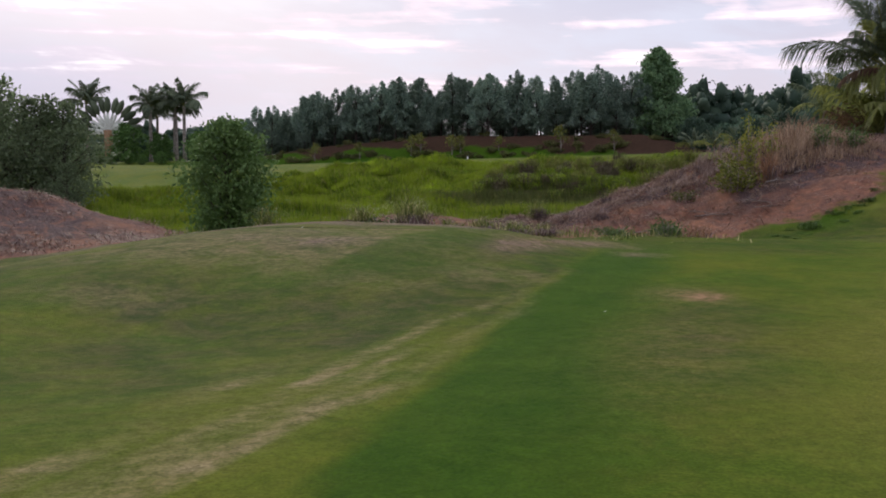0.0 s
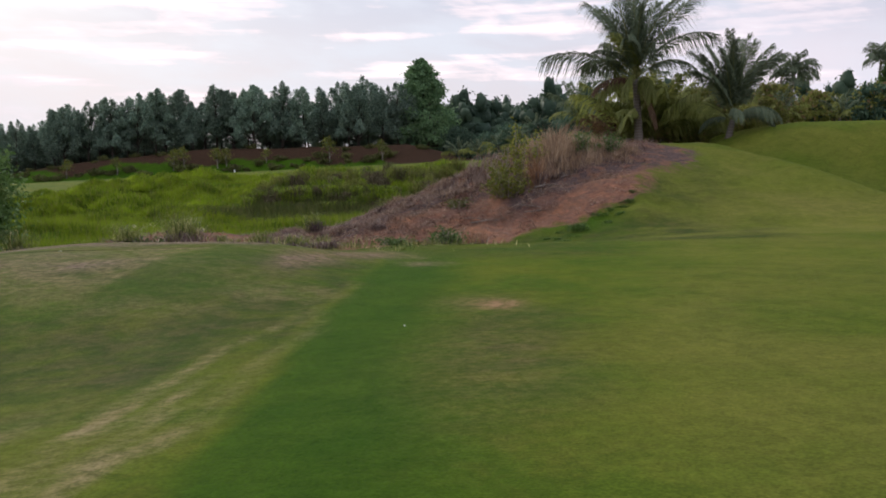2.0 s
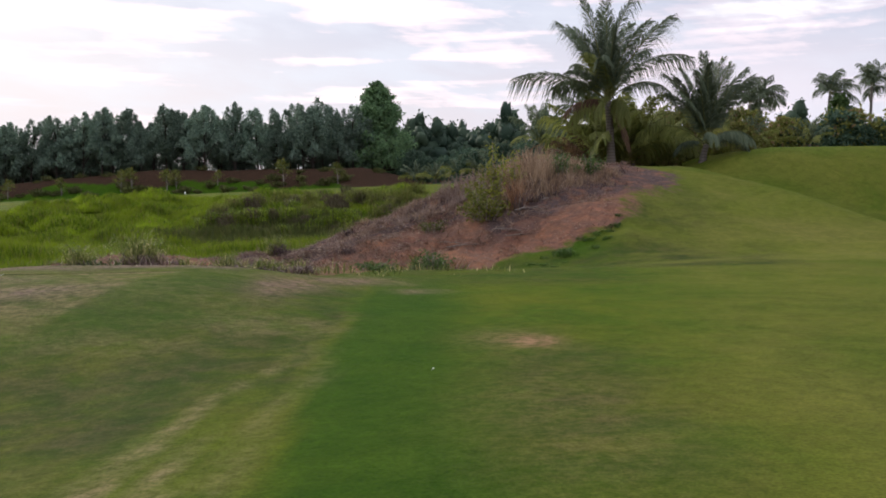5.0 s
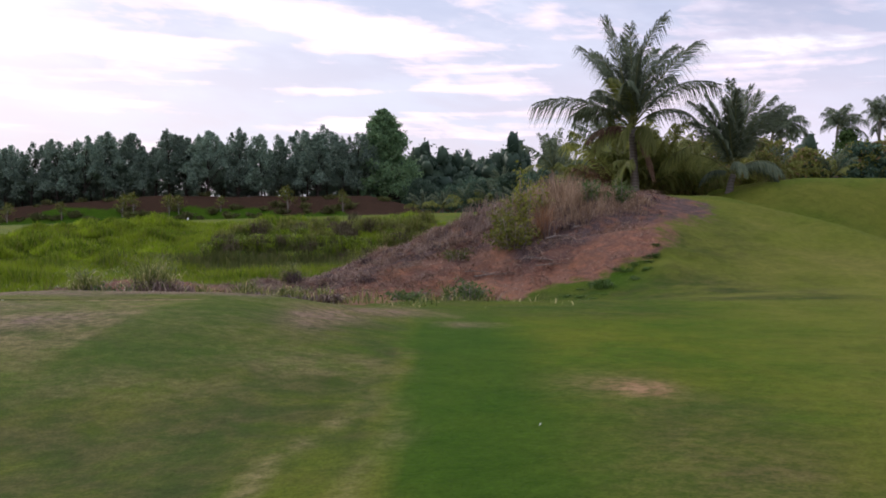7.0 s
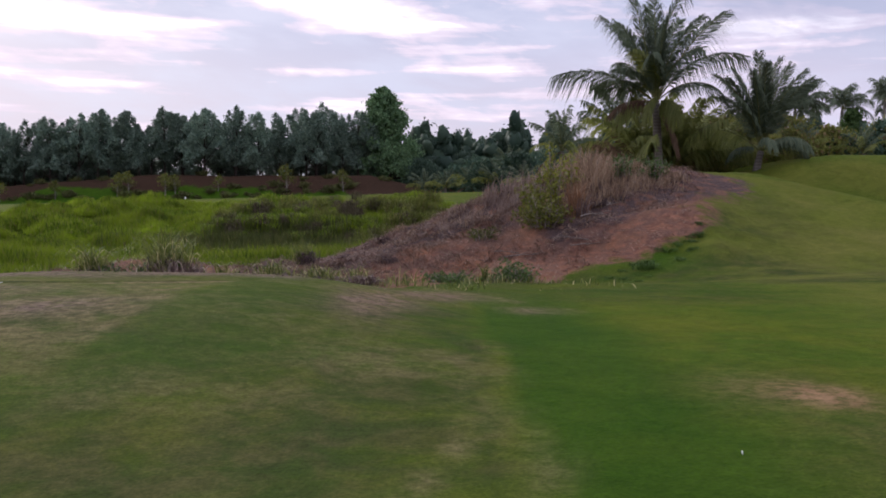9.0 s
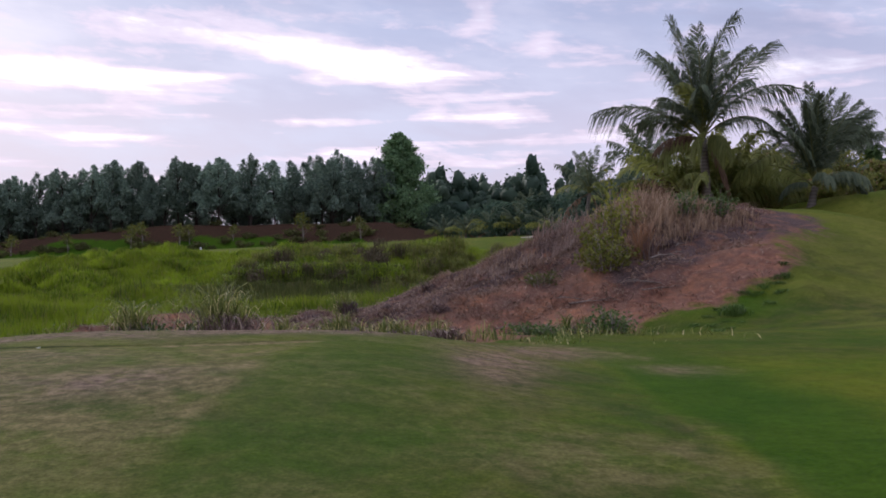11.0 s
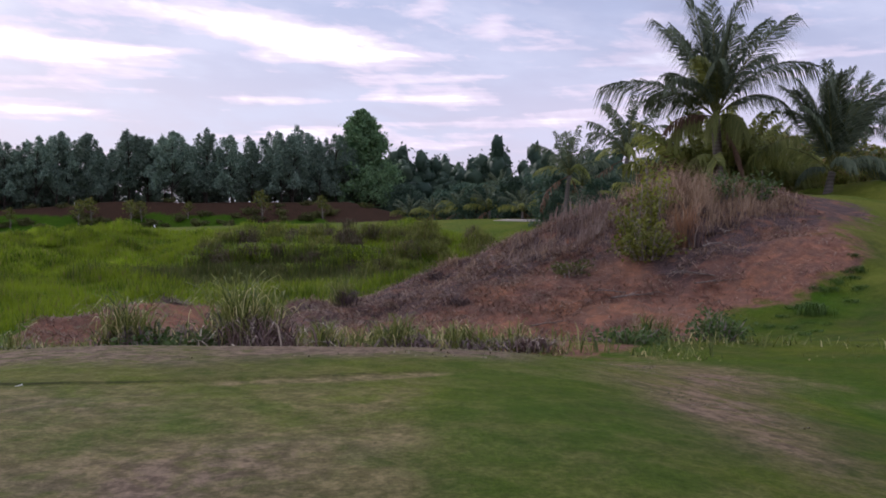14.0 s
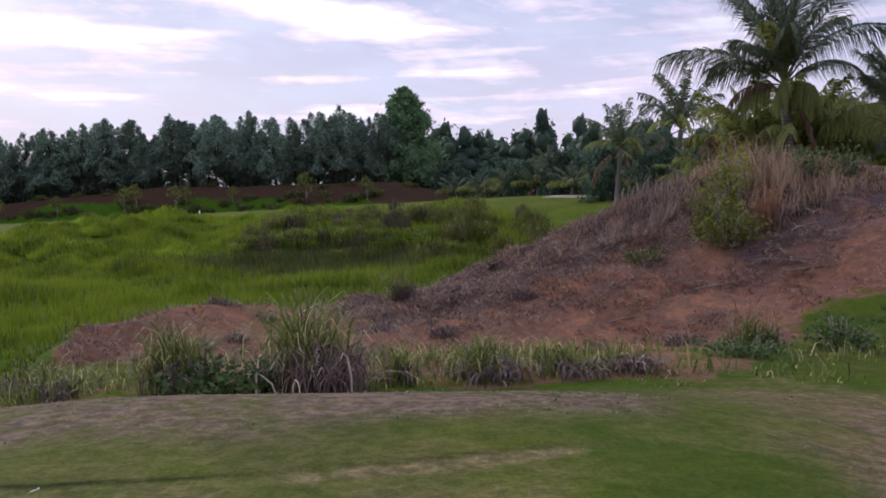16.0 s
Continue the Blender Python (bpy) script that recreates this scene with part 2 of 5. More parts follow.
    # dead thatch lies matted over the upper slope
    mat_fac = calc(nt, "MULTIPLY", field("thatch"), calc(nt, "ADD", 0.15, ramp(nt, noise_node(nt, 1.6, 6, 0.65, 1.2, where), 0.34, 0.56)), True)
    soil = blend(nt, mat_fac, soil, blend(nt, ramp(nt, noise_node(nt, 16, 6, 0.7, 2.5, where), 0.36, 0.64), (0.034, 0.024, 0.026), (0.175, 0.118, 0.114)))
    # red-brown bank soil coloured dark for the shade under its trees
    soil = blend(nt, field("bank_shade"), soil, blend(nt, ramp(nt, grit, 0.3, 0.7), (0.027, 0.021, 0.014), (0.082, 0.041, 0.028)))
    edge = ramp(nt, calc(nt, "ADD", field("soil"), calc(nt, "MULTIPLY", calc(nt, "SUBTRACT", mid, 0.5), 1.3)), 0.30, 0.70)
    colour = blend(nt, edge, lawn, soil)
    colour = blend(nt, 1.0, colour, blend(nt, ramp(nt, fine, 0.25, 0.75), (0.70, 0.72, 0.70), (1.24, 1.22, 1.2)), "MULTIPLY")
    colour = blend(nt, 1.0, colour, blend(nt, ramp(nt, grit, 0.32, 0.68), (0.87, 0.88, 0.87), (1.11, 1.10, 1.09)), "MULTIPLY")
    nt.links.new(colour, shader.inputs["Base Color"])
    relief = calc(nt, "ADD", fine, calc(nt, "MULTIPLY", grit, 1.5))
    bump(nt, shader, relief, 0.7, 0.03)
    return m


M_GROUND = ground_material()
M_PINE = foliage("pine_foliage", (0.096, 0.154, 0.122), (0.245, 0.315, 0.236), patch=0.3, glow_through=0.3)
M_CONE = foliage("conical_tree_foliage", (0.070, 0.142, 0.068), (0.180, 0.278, 0.126), patch=0.6)
M_BROAD = foliage("broad_leaves", (0.036, 0.085, 0.020), (0.105, 0.190, 0.045), patch=0.5)
M_GREY_LEAF = foliage("grey_green_leaves", (0.070, 0.105, 0.052), (0.190, 0.235, 0.120), patch=0.5, glow_through=0.35)
M_BUSH = foliage("bush_leaves", (0.050, 0.100, 0.028), (0.122, 0.190, 0.056), patch=0.9)
M_FAR = foliage("far_foliage", (0.040, 0.080, 0.056), (0.096, 0.146, 0.088), patch=0.12)
M_FROND = foliage("palm_leaflets", (0.054, 0.078, 0.050), (0.172, 0.202, 0.126), patch=0.8, rough=0.72, glow_through=0.32)
M_FROND_YOUNG = foliage("young_palm_leaflets", (0.122, 0.148, 0.038), (0.280, 0.290, 0.086), patch=0.8, rough=0.6, glow_through=0.45)
M_FROND_DEAD = foliage("dead_palm_leaflets", (0.085, 0.045, 0.028), (0.20, 0.12, 0.07), patch=0.8)
M_REED = foliage("rank_green_grass", (0.044, 0.090, 0.008), (0.280, 0.370, 0.022), (0.26, 0.25, 0.07), patch=0.16, glow_through=0.35, tone=0.92, soft=(0.40, 0.60))
M_TONGUE = foliage("rank_green_blades", (0.032, 0.070, 0.012), (0.095, 0.165, 0.030), patch=1.0, glow_through=0.3)
# basin grass in a darker colour that stands for shade on the steep face
M_SHADED_GRASS = foliage("shade_coloured_grass", (0.042, 0.060, 0.014), (0.105, 0.118, 0.030), (0.16, 0.14, 0.05), patch=0.4, glow_through=0.2)
M_TUSSOCK = foliage("tussock_blades", (0.030, 0.050, 0.012), (0.225, 0.238, 0.062), (0.50, 0.43, 0.21), patch=2.0, glow_through=0.35)
M_STRAW = foliage("dead_straw", (0.14, 0.088, 0.062), (0.34, 0.235, 0.155), patch=1.0)
M_PALE_STRAW = foliage("pale_fallen_straw", (0.11, 0.072, 0.054), (0.33, 0.225, 0.165), patch=1.0)
M_DULL_STRAW = foliage("purple_brown_straw", (0.105, 0.072, 0.062), (0.27, 0.195, 0.165), patch=1.0)
M_RUST_STRAW = foliage("rust_straw", (0.17, 0.085, 0.050), (0.36, 0.20, 0.115), patch=1.0, glow_through=0.35)
M_RUST = foliage("dry_brown_grass", (0.095, 0.050, 0.040), (0.270, 0.155, 0.112), (0.31, 0.225, 0.165), patch=0.5)
M_SCRUB = foliage("dark_scrub", (0.058, 0.070, 0.022), (0.155, 0.160, 0.050), (0.13, 0.10, 0.06), patch=0.3, rough=0.95)
M_BROWN_SCRUB = foliage("withered_scrub", (0.060, 0.050, 0.032), (0.165, 0.130, 0.080), (0.10, 0.12, 0.04), patch=0.5, rough=0.95)
M_OLIVE_SCRUB = foliage("olive_scrub", (0.075, 0.095, 0.020), (0.230, 0.240, 0.052), (0.20, 0.16, 0.07), patch=0.4, rough=0.9)
M_STUBBLE = foliage("torn_turf", (0.100, 0.095, 0.040), (0.230, 0.185, 0.120), (0.32, 0.27, 0.19), patch=1.2)
M_DEAD = foliage("dead_purple_brown_blades", (0.050, 0.034, 0.034), (0.20, 0.135, 0.13), (0.34, 0.27, 0.22), patch=2.0)
M_SKIRT = foliage("bleached_skirt_blades", (0.035, 0.022, 0.022), (0.32, 0.215, 0.190), (0.60, 0.50, 0.40), patch=2.0)
M_YELLOW = foliage("yellow_green_leaves", (0.070, 0.092, 0.018), (0.260, 0.260, 0.042), patch=0.8)
M_THICKET = foliage("olive_thicket_leaves", (0.110, 0.125, 0.030), (0.270, 0.265, 0.070), (0.26, 0.17, 0.09), patch=0.7, glow_through=0.45)
M_HERB = foliage("herb_leaves", (0.042, 0.082, 0.022), (0.120, 0.175, 0.052), patch=2.0)
M_TRUNK = bark("dark_bark", (0.022, 0.017, 0.014), (0.075, 0.058, 0.047))
M_PALE_TRUNK = bark("pale_bark", (0.15, 0.12, 0.10), (0.36, 0.32, 0.28))
M_PALE_STALK = bark("pale_leaf_stalk", (0.50, 0.50, 0.44), (0.72, 0.72, 0.66), 2.0)
M_PALM_TRUNK = ringed_bark("palm_bark", (0.13, 0.108, 0.095), (0.185, 0.158, 0.14))
M_SHEATH = bark("orange_brown_sheath", (0.20, 0.11, 0.06), (0.36, 0.22, 0.13), 2.0)
M_RACHIS = bark("frond_stalk", (0.10, 0.11, 0.035), (0.19, 0.18, 0.07), 8)
M_STICK = bark("dry_sticks", (0.13, 0.10, 0.085), (0.30, 0.25, 0.22), 12)
M_CONCRETE = bark("pale_concrete", (0.34, 0.29, 0.25), (0.46, 0.40, 0.35), 1.5)
M_WHITE, _nt, _sh = material("white_plastic", 0.35)
_nt.links.new(blend(_nt, noise_node(_nt, 60), (0.68, 0.67, 0.63), (0.86, 0.86, 0.84)), _sh.inputs["Base Color"])


# ---------------------------------------------------------------- mesh helpers
def mesh(name, verts, faces, mat):
    """A mesh from an array of places and an array of triangles or quads."""
    me = bpy.data.meshes.new(name)
    verts, faces = np.asarray(verts, np.float32), np.asarray(faces, np.int32)
    n, k = faces.shape
    me.vertices.add(len(verts))
    me.vertices.foreach_set("co", verts.ravel())
    me.loops.add(n * k)
    me.loops.foreach_set("vertex_index", faces.ravel())
    me.polygons.add(n)
    me.polygons.foreach_set("loop_start", np.arange(0, n * k, k, dtype=np.int32))
    me.update(calc_edges=True)
    me.materials.append(mat)
    return me


def part(name, geometry, mat, parent=None, label="", smooth=False):
    verts, faces = geometry
    me = mesh(name, verts, faces, mat)
    if smooth:
        me.polygons.foreach_set("use_smooth", np.ones(len(me.polygons), bool))
    ob = new(name, me)
    if parent is not None:
        ob.parent = parent
    return tagged(ob, label)


def join(pieces):
    """Several (verts, faces) as one."""
    verts, faces, at = [], [], 0
    for v, f in pieces:
        verts.append(np.asarray(v, float))
        faces.append(np.asarray(f) + at)
        at += len(v)
    return np.concatenate(verts), np.concatenate(faces)


def tube(points, radii, sides=7):
    """A tapered tube along points, with a closed tip, in triangles."""
    points, radii = np.asarray(points, float), np.asarray(radii, float)
    n = len(points)
    way = np.gradient(points, axis=0)
    way /= np.linalg.norm(way, axis=1)[:, None] + 1e-9
    side = np.cross(way, (0.31, 0.87, 0.12))
    side /= np.linalg.norm(side, axis=1)[:, None] + 1e-9
    other = np.cross(way, side)
    a = np.arange(sides) / sides * 2 * np.pi
    ring = side[:, None] * np.cos(a)[None, :, None] + other[:, None] * np.sin(a)[None, :, None]
    verts = (points[:, None] + ring * radii[:, None, None]).reshape(-1, 3)
    faces = []
    for i in range(n - 1):
        for j in range(sides):
            a0, a1 = i * sides + j, i * sides + (j + 1) % sides
            faces += [(a0, a1, a1 + sides), (a0, a1 + sides, a0 + sides)]
    last = (n - 1) * sides
    faces += [(last, last + j, last + j + 1) for j in range(1, sides - 1)]
    return verts, np.array(faces)


def leaves(rng, centres, size, flat=0.0, long=1.0):
    """Diamond leaves round the centres, each bent along its midrib, turned at random."""
    n = len(centres)
    u = rng.normal(size=(n, 3))
    u[:, 2] *= 1 - flat
    u /= np.linalg.norm(u, axis=1)[:, None]
    w = rng.normal(size=(n, 3))
    v = np.cross(u, w)
    v /= np.linalg.norm(v, axis=1)[:, None]
    up = np.cross(u, v)
    s = (size * rng.uniform(0.6, 1.35, n))[:, None]
    c = np.asarray(centres)
    verts = np.stack([c - u * s * long, c + v * s * 0.5 - up * s * 0.12, c + u * s * long, c - v * s * 0.5 - up * s * 0.12], 1).reshape(-1, 3)
    i = np.arange(n)[:, None] * 4
    faces = np.concatenate([i + [[0, 1, 2]], i + [[0, 2, 3]]])
    return verts, faces


def blades(rng, base, height, width, lean, wind=(0.0, 0.0)):
    """Grass blades: bent strips that taper to a tip."""
    n = len(base)
    az = rng.uniform(0, 2 * np.pi, n)
    out = np.stack([np.cos(az), np.sin(az), np.zeros(n)], 1)
    turn = az + rng.uniform(0.6, 2.5, n)
    side = np.stack([np.cos(turn), np.sin(turn), np.zeros(n)], 1)
    h, w, l = (np.broadcast_to(np.asarray(q, float), (n,))[:, None] for q in (height, width, lean))
    bend = out * l + np.array([*wind, 0.0]) * h
    up = np.array([0, 0, 1.0])
    mid = base + up * h * 0.6 + bend * 0.33
    tip = base + up * (h - 0.25 * l) + bend
    verts = np.stack([base - side * w / 2, base + side * w / 2, mid + side * w * 0.4, mid - side * w * 0.4, tip], 1).reshape(-1, 3)
    i = np.arange(n)[:, None] * 5
    return verts, np.concatenate([i + [[0, 1, 2]], i + [[0, 2, 3]], i + [[3, 2, 4]]])


def arching(rng, base, height_m, width, reach):
    """Long blades that rise and arch over, in four joints."""
    n = len(base)
    az = rng.uniform(0, 2 * np.pi, n)
    out = np.stack([np.cos(az), np.sin(az), np.zeros(n)], 1)
    side = np.stack([-np.sin(az), np.cos(az), np.zeros(n)], 1)
    side = side * 0.75 + out * rng.uniform(-0.6, 0.6, n)[:, None]
    rings = []
    for u, w in ((0, 0.7), (0.3, 1.0), (0.58, 0.9), (0.82, 0.6)):
        p = base + out * (reach * u ** 1.8)[:, None] + np.array([0, 0, 1.0]) * (height_m * (1.75 * u - 0.75 * u ** 2.6 - 0.28 * (reach / height_m) * u ** 3))[:, None]
        rings += [p - side * width * w / 2, p + side * width * w / 2]
    rings.append(base + out * reach[:, None] + np.array([0, 0, 1.0]) * (height_m * (1.0 - 0.40 * np.minimum(reach / height_m, 1.6)))[:, None])
    verts = np.stack(rings, 1).reshape(-1, 3)
    i = np.arange(n)[:, None] * 9
    faces = [i + [[k, k + 1, k + 3]] for k in (0, 2, 4)] + [i + [[k, k + 3, k + 2]] for k in (0, 2, 4)] + [i + [[6, 7, 8]]]
    return verts, np.concatenate(faces)


# ---------------------------------------------------------------- terrain
def sm(lo, hi, v):
    q = np.clip((np.asarray(v, float) - lo) / (hi - lo), 0, 1)
    return q * q * (3 - 2 * q)


def value_noise(x, y, scale, seed=0):
    """Smooth noise from -1 to 1 on a lattice of that many metres."""
    x, y = np.asarray(x, float) / scale + seed * 17.31, np.asarray(y, float) / scale + seed * 9.77
    i, j = np.floor(x), np.floor(y)
    fx, fy = x - i, y - j
    fx, fy = fx * fx * (3 - 2 * fx), fy * fy * (3 - 2 * fy)

    def lattice(a, b):
        q = np.sin(a * 127.1 + b * 311.7 + seed * 74.7) * 43758.5453
        return (q - np.floor(q)) * 2 - 1

    return (lattice(i, j) * (1 - fx) + lattice(i + 1, j) * fx) * (1 - fy) + (lattice(i, j + 1) * (1 - fx) + lattice(i + 1, j + 1) * fx) * fy


def hill_shape(x, y):
    """How far up the red hill's flank a place lies, 0 at the foot to 1 on the crest line; and the crest's height."""
    crest_y = np.interp(x, [-12, -8, -5, 6, 14, 30], [29.5, 33.5, 38, 38.5, 45, 50])
    crest_z = np.interp(x, [-15, -12.6, -11.3, -9, -8, -5, -4, -2.4, -0.3, 1.2, 3.4, 6.4, 9, 11.5, 13.2, 15.6, 40], [-1.2, -0.75, -0.3, -0.2, -0.28, -0.22, 0.08, 0.62, 1.55, 2.25, 2.65, 2.8, 2.8, 2.95, 3.6, 3.9, 3.9])
    front = np.interp(x, [-12, -8, -5, -2, 8, 14, 30], [2.5, 6, 10.5, 10.5, 12.5, 18, 22])
    d = y - crest_y
    q = np.clip(np.where(d < 0, 1 + d / front, 1 - d / np.interp(x, [-12, -6, 4], [3, 6, 9])), 0, 1)
    return 0.35 * q + 0.65 * q * q * (3 - 2 * q), crest_z, d


def height(x, y):
    x, y = np.asarray(x, float), np.asarray(y, float)
    z = 0.0 + 0.04 * value_noise(x, y, 7, 3) - 0.36 * np.exp(-(((x + 3.4) / 3.4) ** 2 + ((y - 8.2) / 4.2) ** 2))
    tee = sm(-15, -9, x) * (1 - sm(-3.4, 0.4, x)) * sm(8.5, 16, y) * (1 - sm(18.5, 21.3, y))
    z = z + 0.42 * tee
    z = z + 0.014 * sm(-0.03, 0.03, y - tee_edge(x)) * tee * (1 - sm(-3.6, -3.3, x))
    z = z - 0.75 * (1 - sm(-13.5, -6.0, x)) * sm(6, 12, y) * (1 - sm(24, 30, y))
    left = 1 - sm(0, 9, x)
    low = -1.1 * sm(22.5, 31, y) * left + (0.85 * np.maximum(value_noise(x + 1.5 * value_noise(x, y, 3, 45), y, 5.5, 5), -0.2) + 0.30 * np.maximum(value_noise(x, y, 2.6, 25), 0)) * sm(36, 50, y) * (1 - sm(82, 90, y)) * left
    far_z = np.clip(3.0 + 0.032 * x, 1.3, 3.5)
    rise = sm(54, 90, y) * 0.6 + 0.4 * np.clip((y - 54) / 36, 0, 1)
    z = (z + low) * (1 - rise) + far_z * rise
    # a step across the basin, below the scrub
    edge = 61.2 + 0.9 * value_noise(x, y, 4.5, 40) + 0.05 * (x + 11) ** 2 * (np.abs(x + 11) > 5)
    z = z + 0.95 * sm(-1.0, 1.3, y - edge) * (1 - sm(4, 19, y - edge)) * sm(-21, -16.5, x) * (1 - sm(-5.5, -2.5, x))
    z = z + 0.75 * np.exp(-(((x + 27.0) / 3.6) ** 2 + ((y - 75.0) / 4.5) ** 2)) + 0.4 * np.exp(-(((x + 32.0) / 2.6) ** 2 + ((y - 71.0) / 3.5) ** 2)) - 0.35 * np.exp(-(((x + 21.0) / 2.5) ** 2 + ((y - 76.0) / 6.0) ** 2))
    # ground rising to the palms
    plateau = 3.65 * sm(47, 57, y) * sm(10.5, 18, x) * (1 - sm(80, 98, y))
    q, crest_z, d = hill_shape(x, y)
    up = np.where((d > 0) & (x > 4), np.maximum(q, sm(4, 8, x)), q)
    hill = z + (crest_z - z) * up
    hill = hill + (value_noise(x, y, 1.3, 8) * 0.17 + value_noise(x, y, 0.6, 18) * 0.09 + value_noise(x, y, 3.1, 2) * 0.16) * np.minimum(1, 3 * q) * (1 - sm(6, 8, x))
    z = hill * (1 - sm(66, 86, y)) + z * sm(66, 86, y)
    z = np.maximum(z, np.where(plateau > 0.1, plateau, z))
    beyond = (x - 11) * 0.917 + (y - 38.7) * 0.4
    z = z - 0.06 * np.exp(-((beyond / 2.6) ** 2)) * sm(26, 31, y) * (1 - sm(37, 42, y)) * sm(9, 12, x)
    z = z - 2.0 * sm(0.0, 4.3, beyond) * (1 - sm(40, 48, y)) * sm(22, 30, y)
    # the low red hill beside the tee
    z = z + 1.75 * np.exp(-(((x + 19.4) / 5.4) ** 2 + ((y - 20.5) / 4.6) ** 2)) * (1 + 0.14 * value_noise(x, y, 1.5, 6) + 0.08 * value_noise(x, y, 0.7, 35))
    bank_z = np.interp(x, [-90, -66, -54, -37, -11.5, -4.5, 5, 60], [0.2, 0.6, 2.2, 3.2, 2.5, 0.7, 0.4, 0.4])
    z = z + bank_z * sm(101, 110, y) * (1 - sm(150, 260, y)) + 0.15 * value_noise(x, y, 4, 9) * sm(97, 104, y)
    return z * (1 - sm(300, 900, np.hypot(x, y)))


def tee_edge(x):
    """The cut front edge of the tee."""
    u = np.clip(np.asarray(x, float) + 4, -8, 1)
    return 17.1 + 0.37 * u + 0.06 * u * u


def stripe_x(y):
    """Where the darker mown stripe begins."""
    return np.interp(y, [0, 3.6, 4.8, 6.4, 9, 10, 11.4, 13.3, 15, 17.4, 20], [0.92, 0.65, 0.47, 0.36, 0.09, -0.04, -0.07, -0.09, -0.2, -0.28, -0.6])


def fields(x, y):
    """Which turf or soil lies where."""
    q, crest_z, d = hill_shape(x, y)
    wob = value_noise(x, y, 1.7, 11) * 0.5 + value_noise(x, y, 0.6, 12) * 0.25
    right = np.interp(y, [24, 27, 29.2, 30.2, 31.4, 33, 38, 44], [1.2, 1.8, 2.6, 4.2, 6.0, 6.9, 8.8, 9.4])
    ragged = wob * 1.6 + 0.9 * value_noise(x, y, 2.8, 13)
    soil = sm(0.02, 0.10, q + wob * 0.05) * (1 - sm(-1.6, 1.4, x - right + ragged)) * (1 - sm(1.5, 5, d - np.where(x > 5, 4, 0)))
    thatch = sm(0.34, 0.72, q + wob * 0.5) * (1 - sm(-1.8, -0.4, x - right + ragged - 2.2 * sm(33, 37, y))) * sm(-9, -5, x) * (1 - sm(60, 70, y))
    soil = soil * sm(-11.8, -10.3, x + 0.5 * wob)
    soil = np.maximum(soil, sm(0.1, 0.3, np.exp(-(((x + 19) / 7.0) ** 2 + ((y - 19.5) / 5.0) ** 2)) + wob * 0.1 - 0.12) * (1 - sm(29, 32, y)))
    soil = np.maximum(soil, sm(105.0, 107.0, y + wob + 2.2 * value_noise(x, y, 5, 61) - 0.05 * np.maximum(0, -36 - x) + 0.22 * np.maximum(0, x + 30)) * (1 - sm(160, 200, y)) * sm(-70, -62, x) * (1 - sm(2, 8, x)))
    thatch = np.maximum(thatch, 0.9 * sm(0.25, 0.7, np.exp(-(((x + 19) / 7.0) ** 2 + ((y - 19.5) / 5.0) ** 2)) + 0.3 * wob))
    rank_end = np.interp(y, [24, 45, 60, 80], [-8.0, 1.0, 0.8, -1.5])
    rank = sm(24.5, 27.5, y + wob) * (1 - sm(-1.0, 1.0, x - rank_end + wob)) * (1 - sm(-3, 2, y - np.interp(x, [-44, -36, -33, -30, -18, -8], [64, 72, 78, 84, 85, 79]) + 2 * value_noise(x, y, 6, 4))) * sm(-56, -38, x + 0.35 * (y - 60))
    foot = np.interp(x, [-9, -6.5], [0.3, 0.62]) * sm(21.3, 22.2, y + wob) * (1 - sm(27, 29, y)) * sm(-10.8, -9.0, x + 0.4 * wob) * (1 - sm(-1.6, 0.0, x + wob))
    soil = np.maximum(soil, foot)
    s = x - stripe_x(y)
    stripe_end = np.interp(y, [3, 7, 12, 16], [2.1, 1.75, 1.15, 1.2])
    lush = sm(-0.06, 0.10, s) * (1 - sm(-0.5, 0.6, x - stripe_end + 0.35 * wob)) * (1 - sm(17, 23, y)) * sm(-4, 2, y)
    tee_green = sm(-3.62, -3.42, x) * (1 - sm(-2.6, -1.4, x)) * sm(11, 13, y) * (1 - sm(17, 20, y))
    lush = np.maximum(lush * 0.9, tee_green * 0.45)
    lush = np.maximum(lush, (0.55 + 0.4 * value_noise(x, y, 0.9, 65)) * np.exp(-(((x - 4.0 - 0.3 * (y - 29)) / 1.3) ** 2 + ((y - 29.2) / 1.7) ** 2)))
    lush = np.maximum(lush, 0.45 * sm(20.9, 21.2, y + 0.4 * wob) * (1 - sm(21.3, 21.7, y)) * sm(-8, -6, x) * (1 - sm(4, 8, x)))
    lush = np.maximum(lush, 0.9 * sm(94.5, 96.5, y + 0.6 * wob) * (1 - sm(110, 120, y)) * sm(-75, -68, x) * (1 - sm(-9, -4, x)))
    beyond = (x - 11) * 0.917 + (y - 38.7) * 0.4
    # darker green down the slope past the right-hand rise
    lush = np.maximum(lush, 0.42 * sm(0.3, 1.6, beyond) * (1 - sm(4, 8, beyond)) * (1 - sm(42, 46, y)) * sm(26, 30, y))
    off = y - tee_edge(x)
    box = (1 - sm(-3.7, -3.45, x)) * sm(11.0, 13.4, y + 0.6 * wob) * (1 - sm(-0.06, 0.06, off)) * sm(-14.0, -11.0, x)
    torn_a = 0.25 + 0.75 * sm(-0.45, 0.35, value_noise(x * 2.4 + y * 0.4, y * 0.9, 1.0, 14))
    torn_b = 0.15 + 0.85 * sm(-0.35, 0.45, value_noise(x * 2.4 - y * 0.5, y * 0.8, 1.0, 24))
    rut_a = np.interp(y, [2, 4, 6.3, 8, 9.9, 11, 13], [-0.5, -0.58, -0.72, -0.92, -0.75, -0.42, -0.38]) + 0.05 * wob
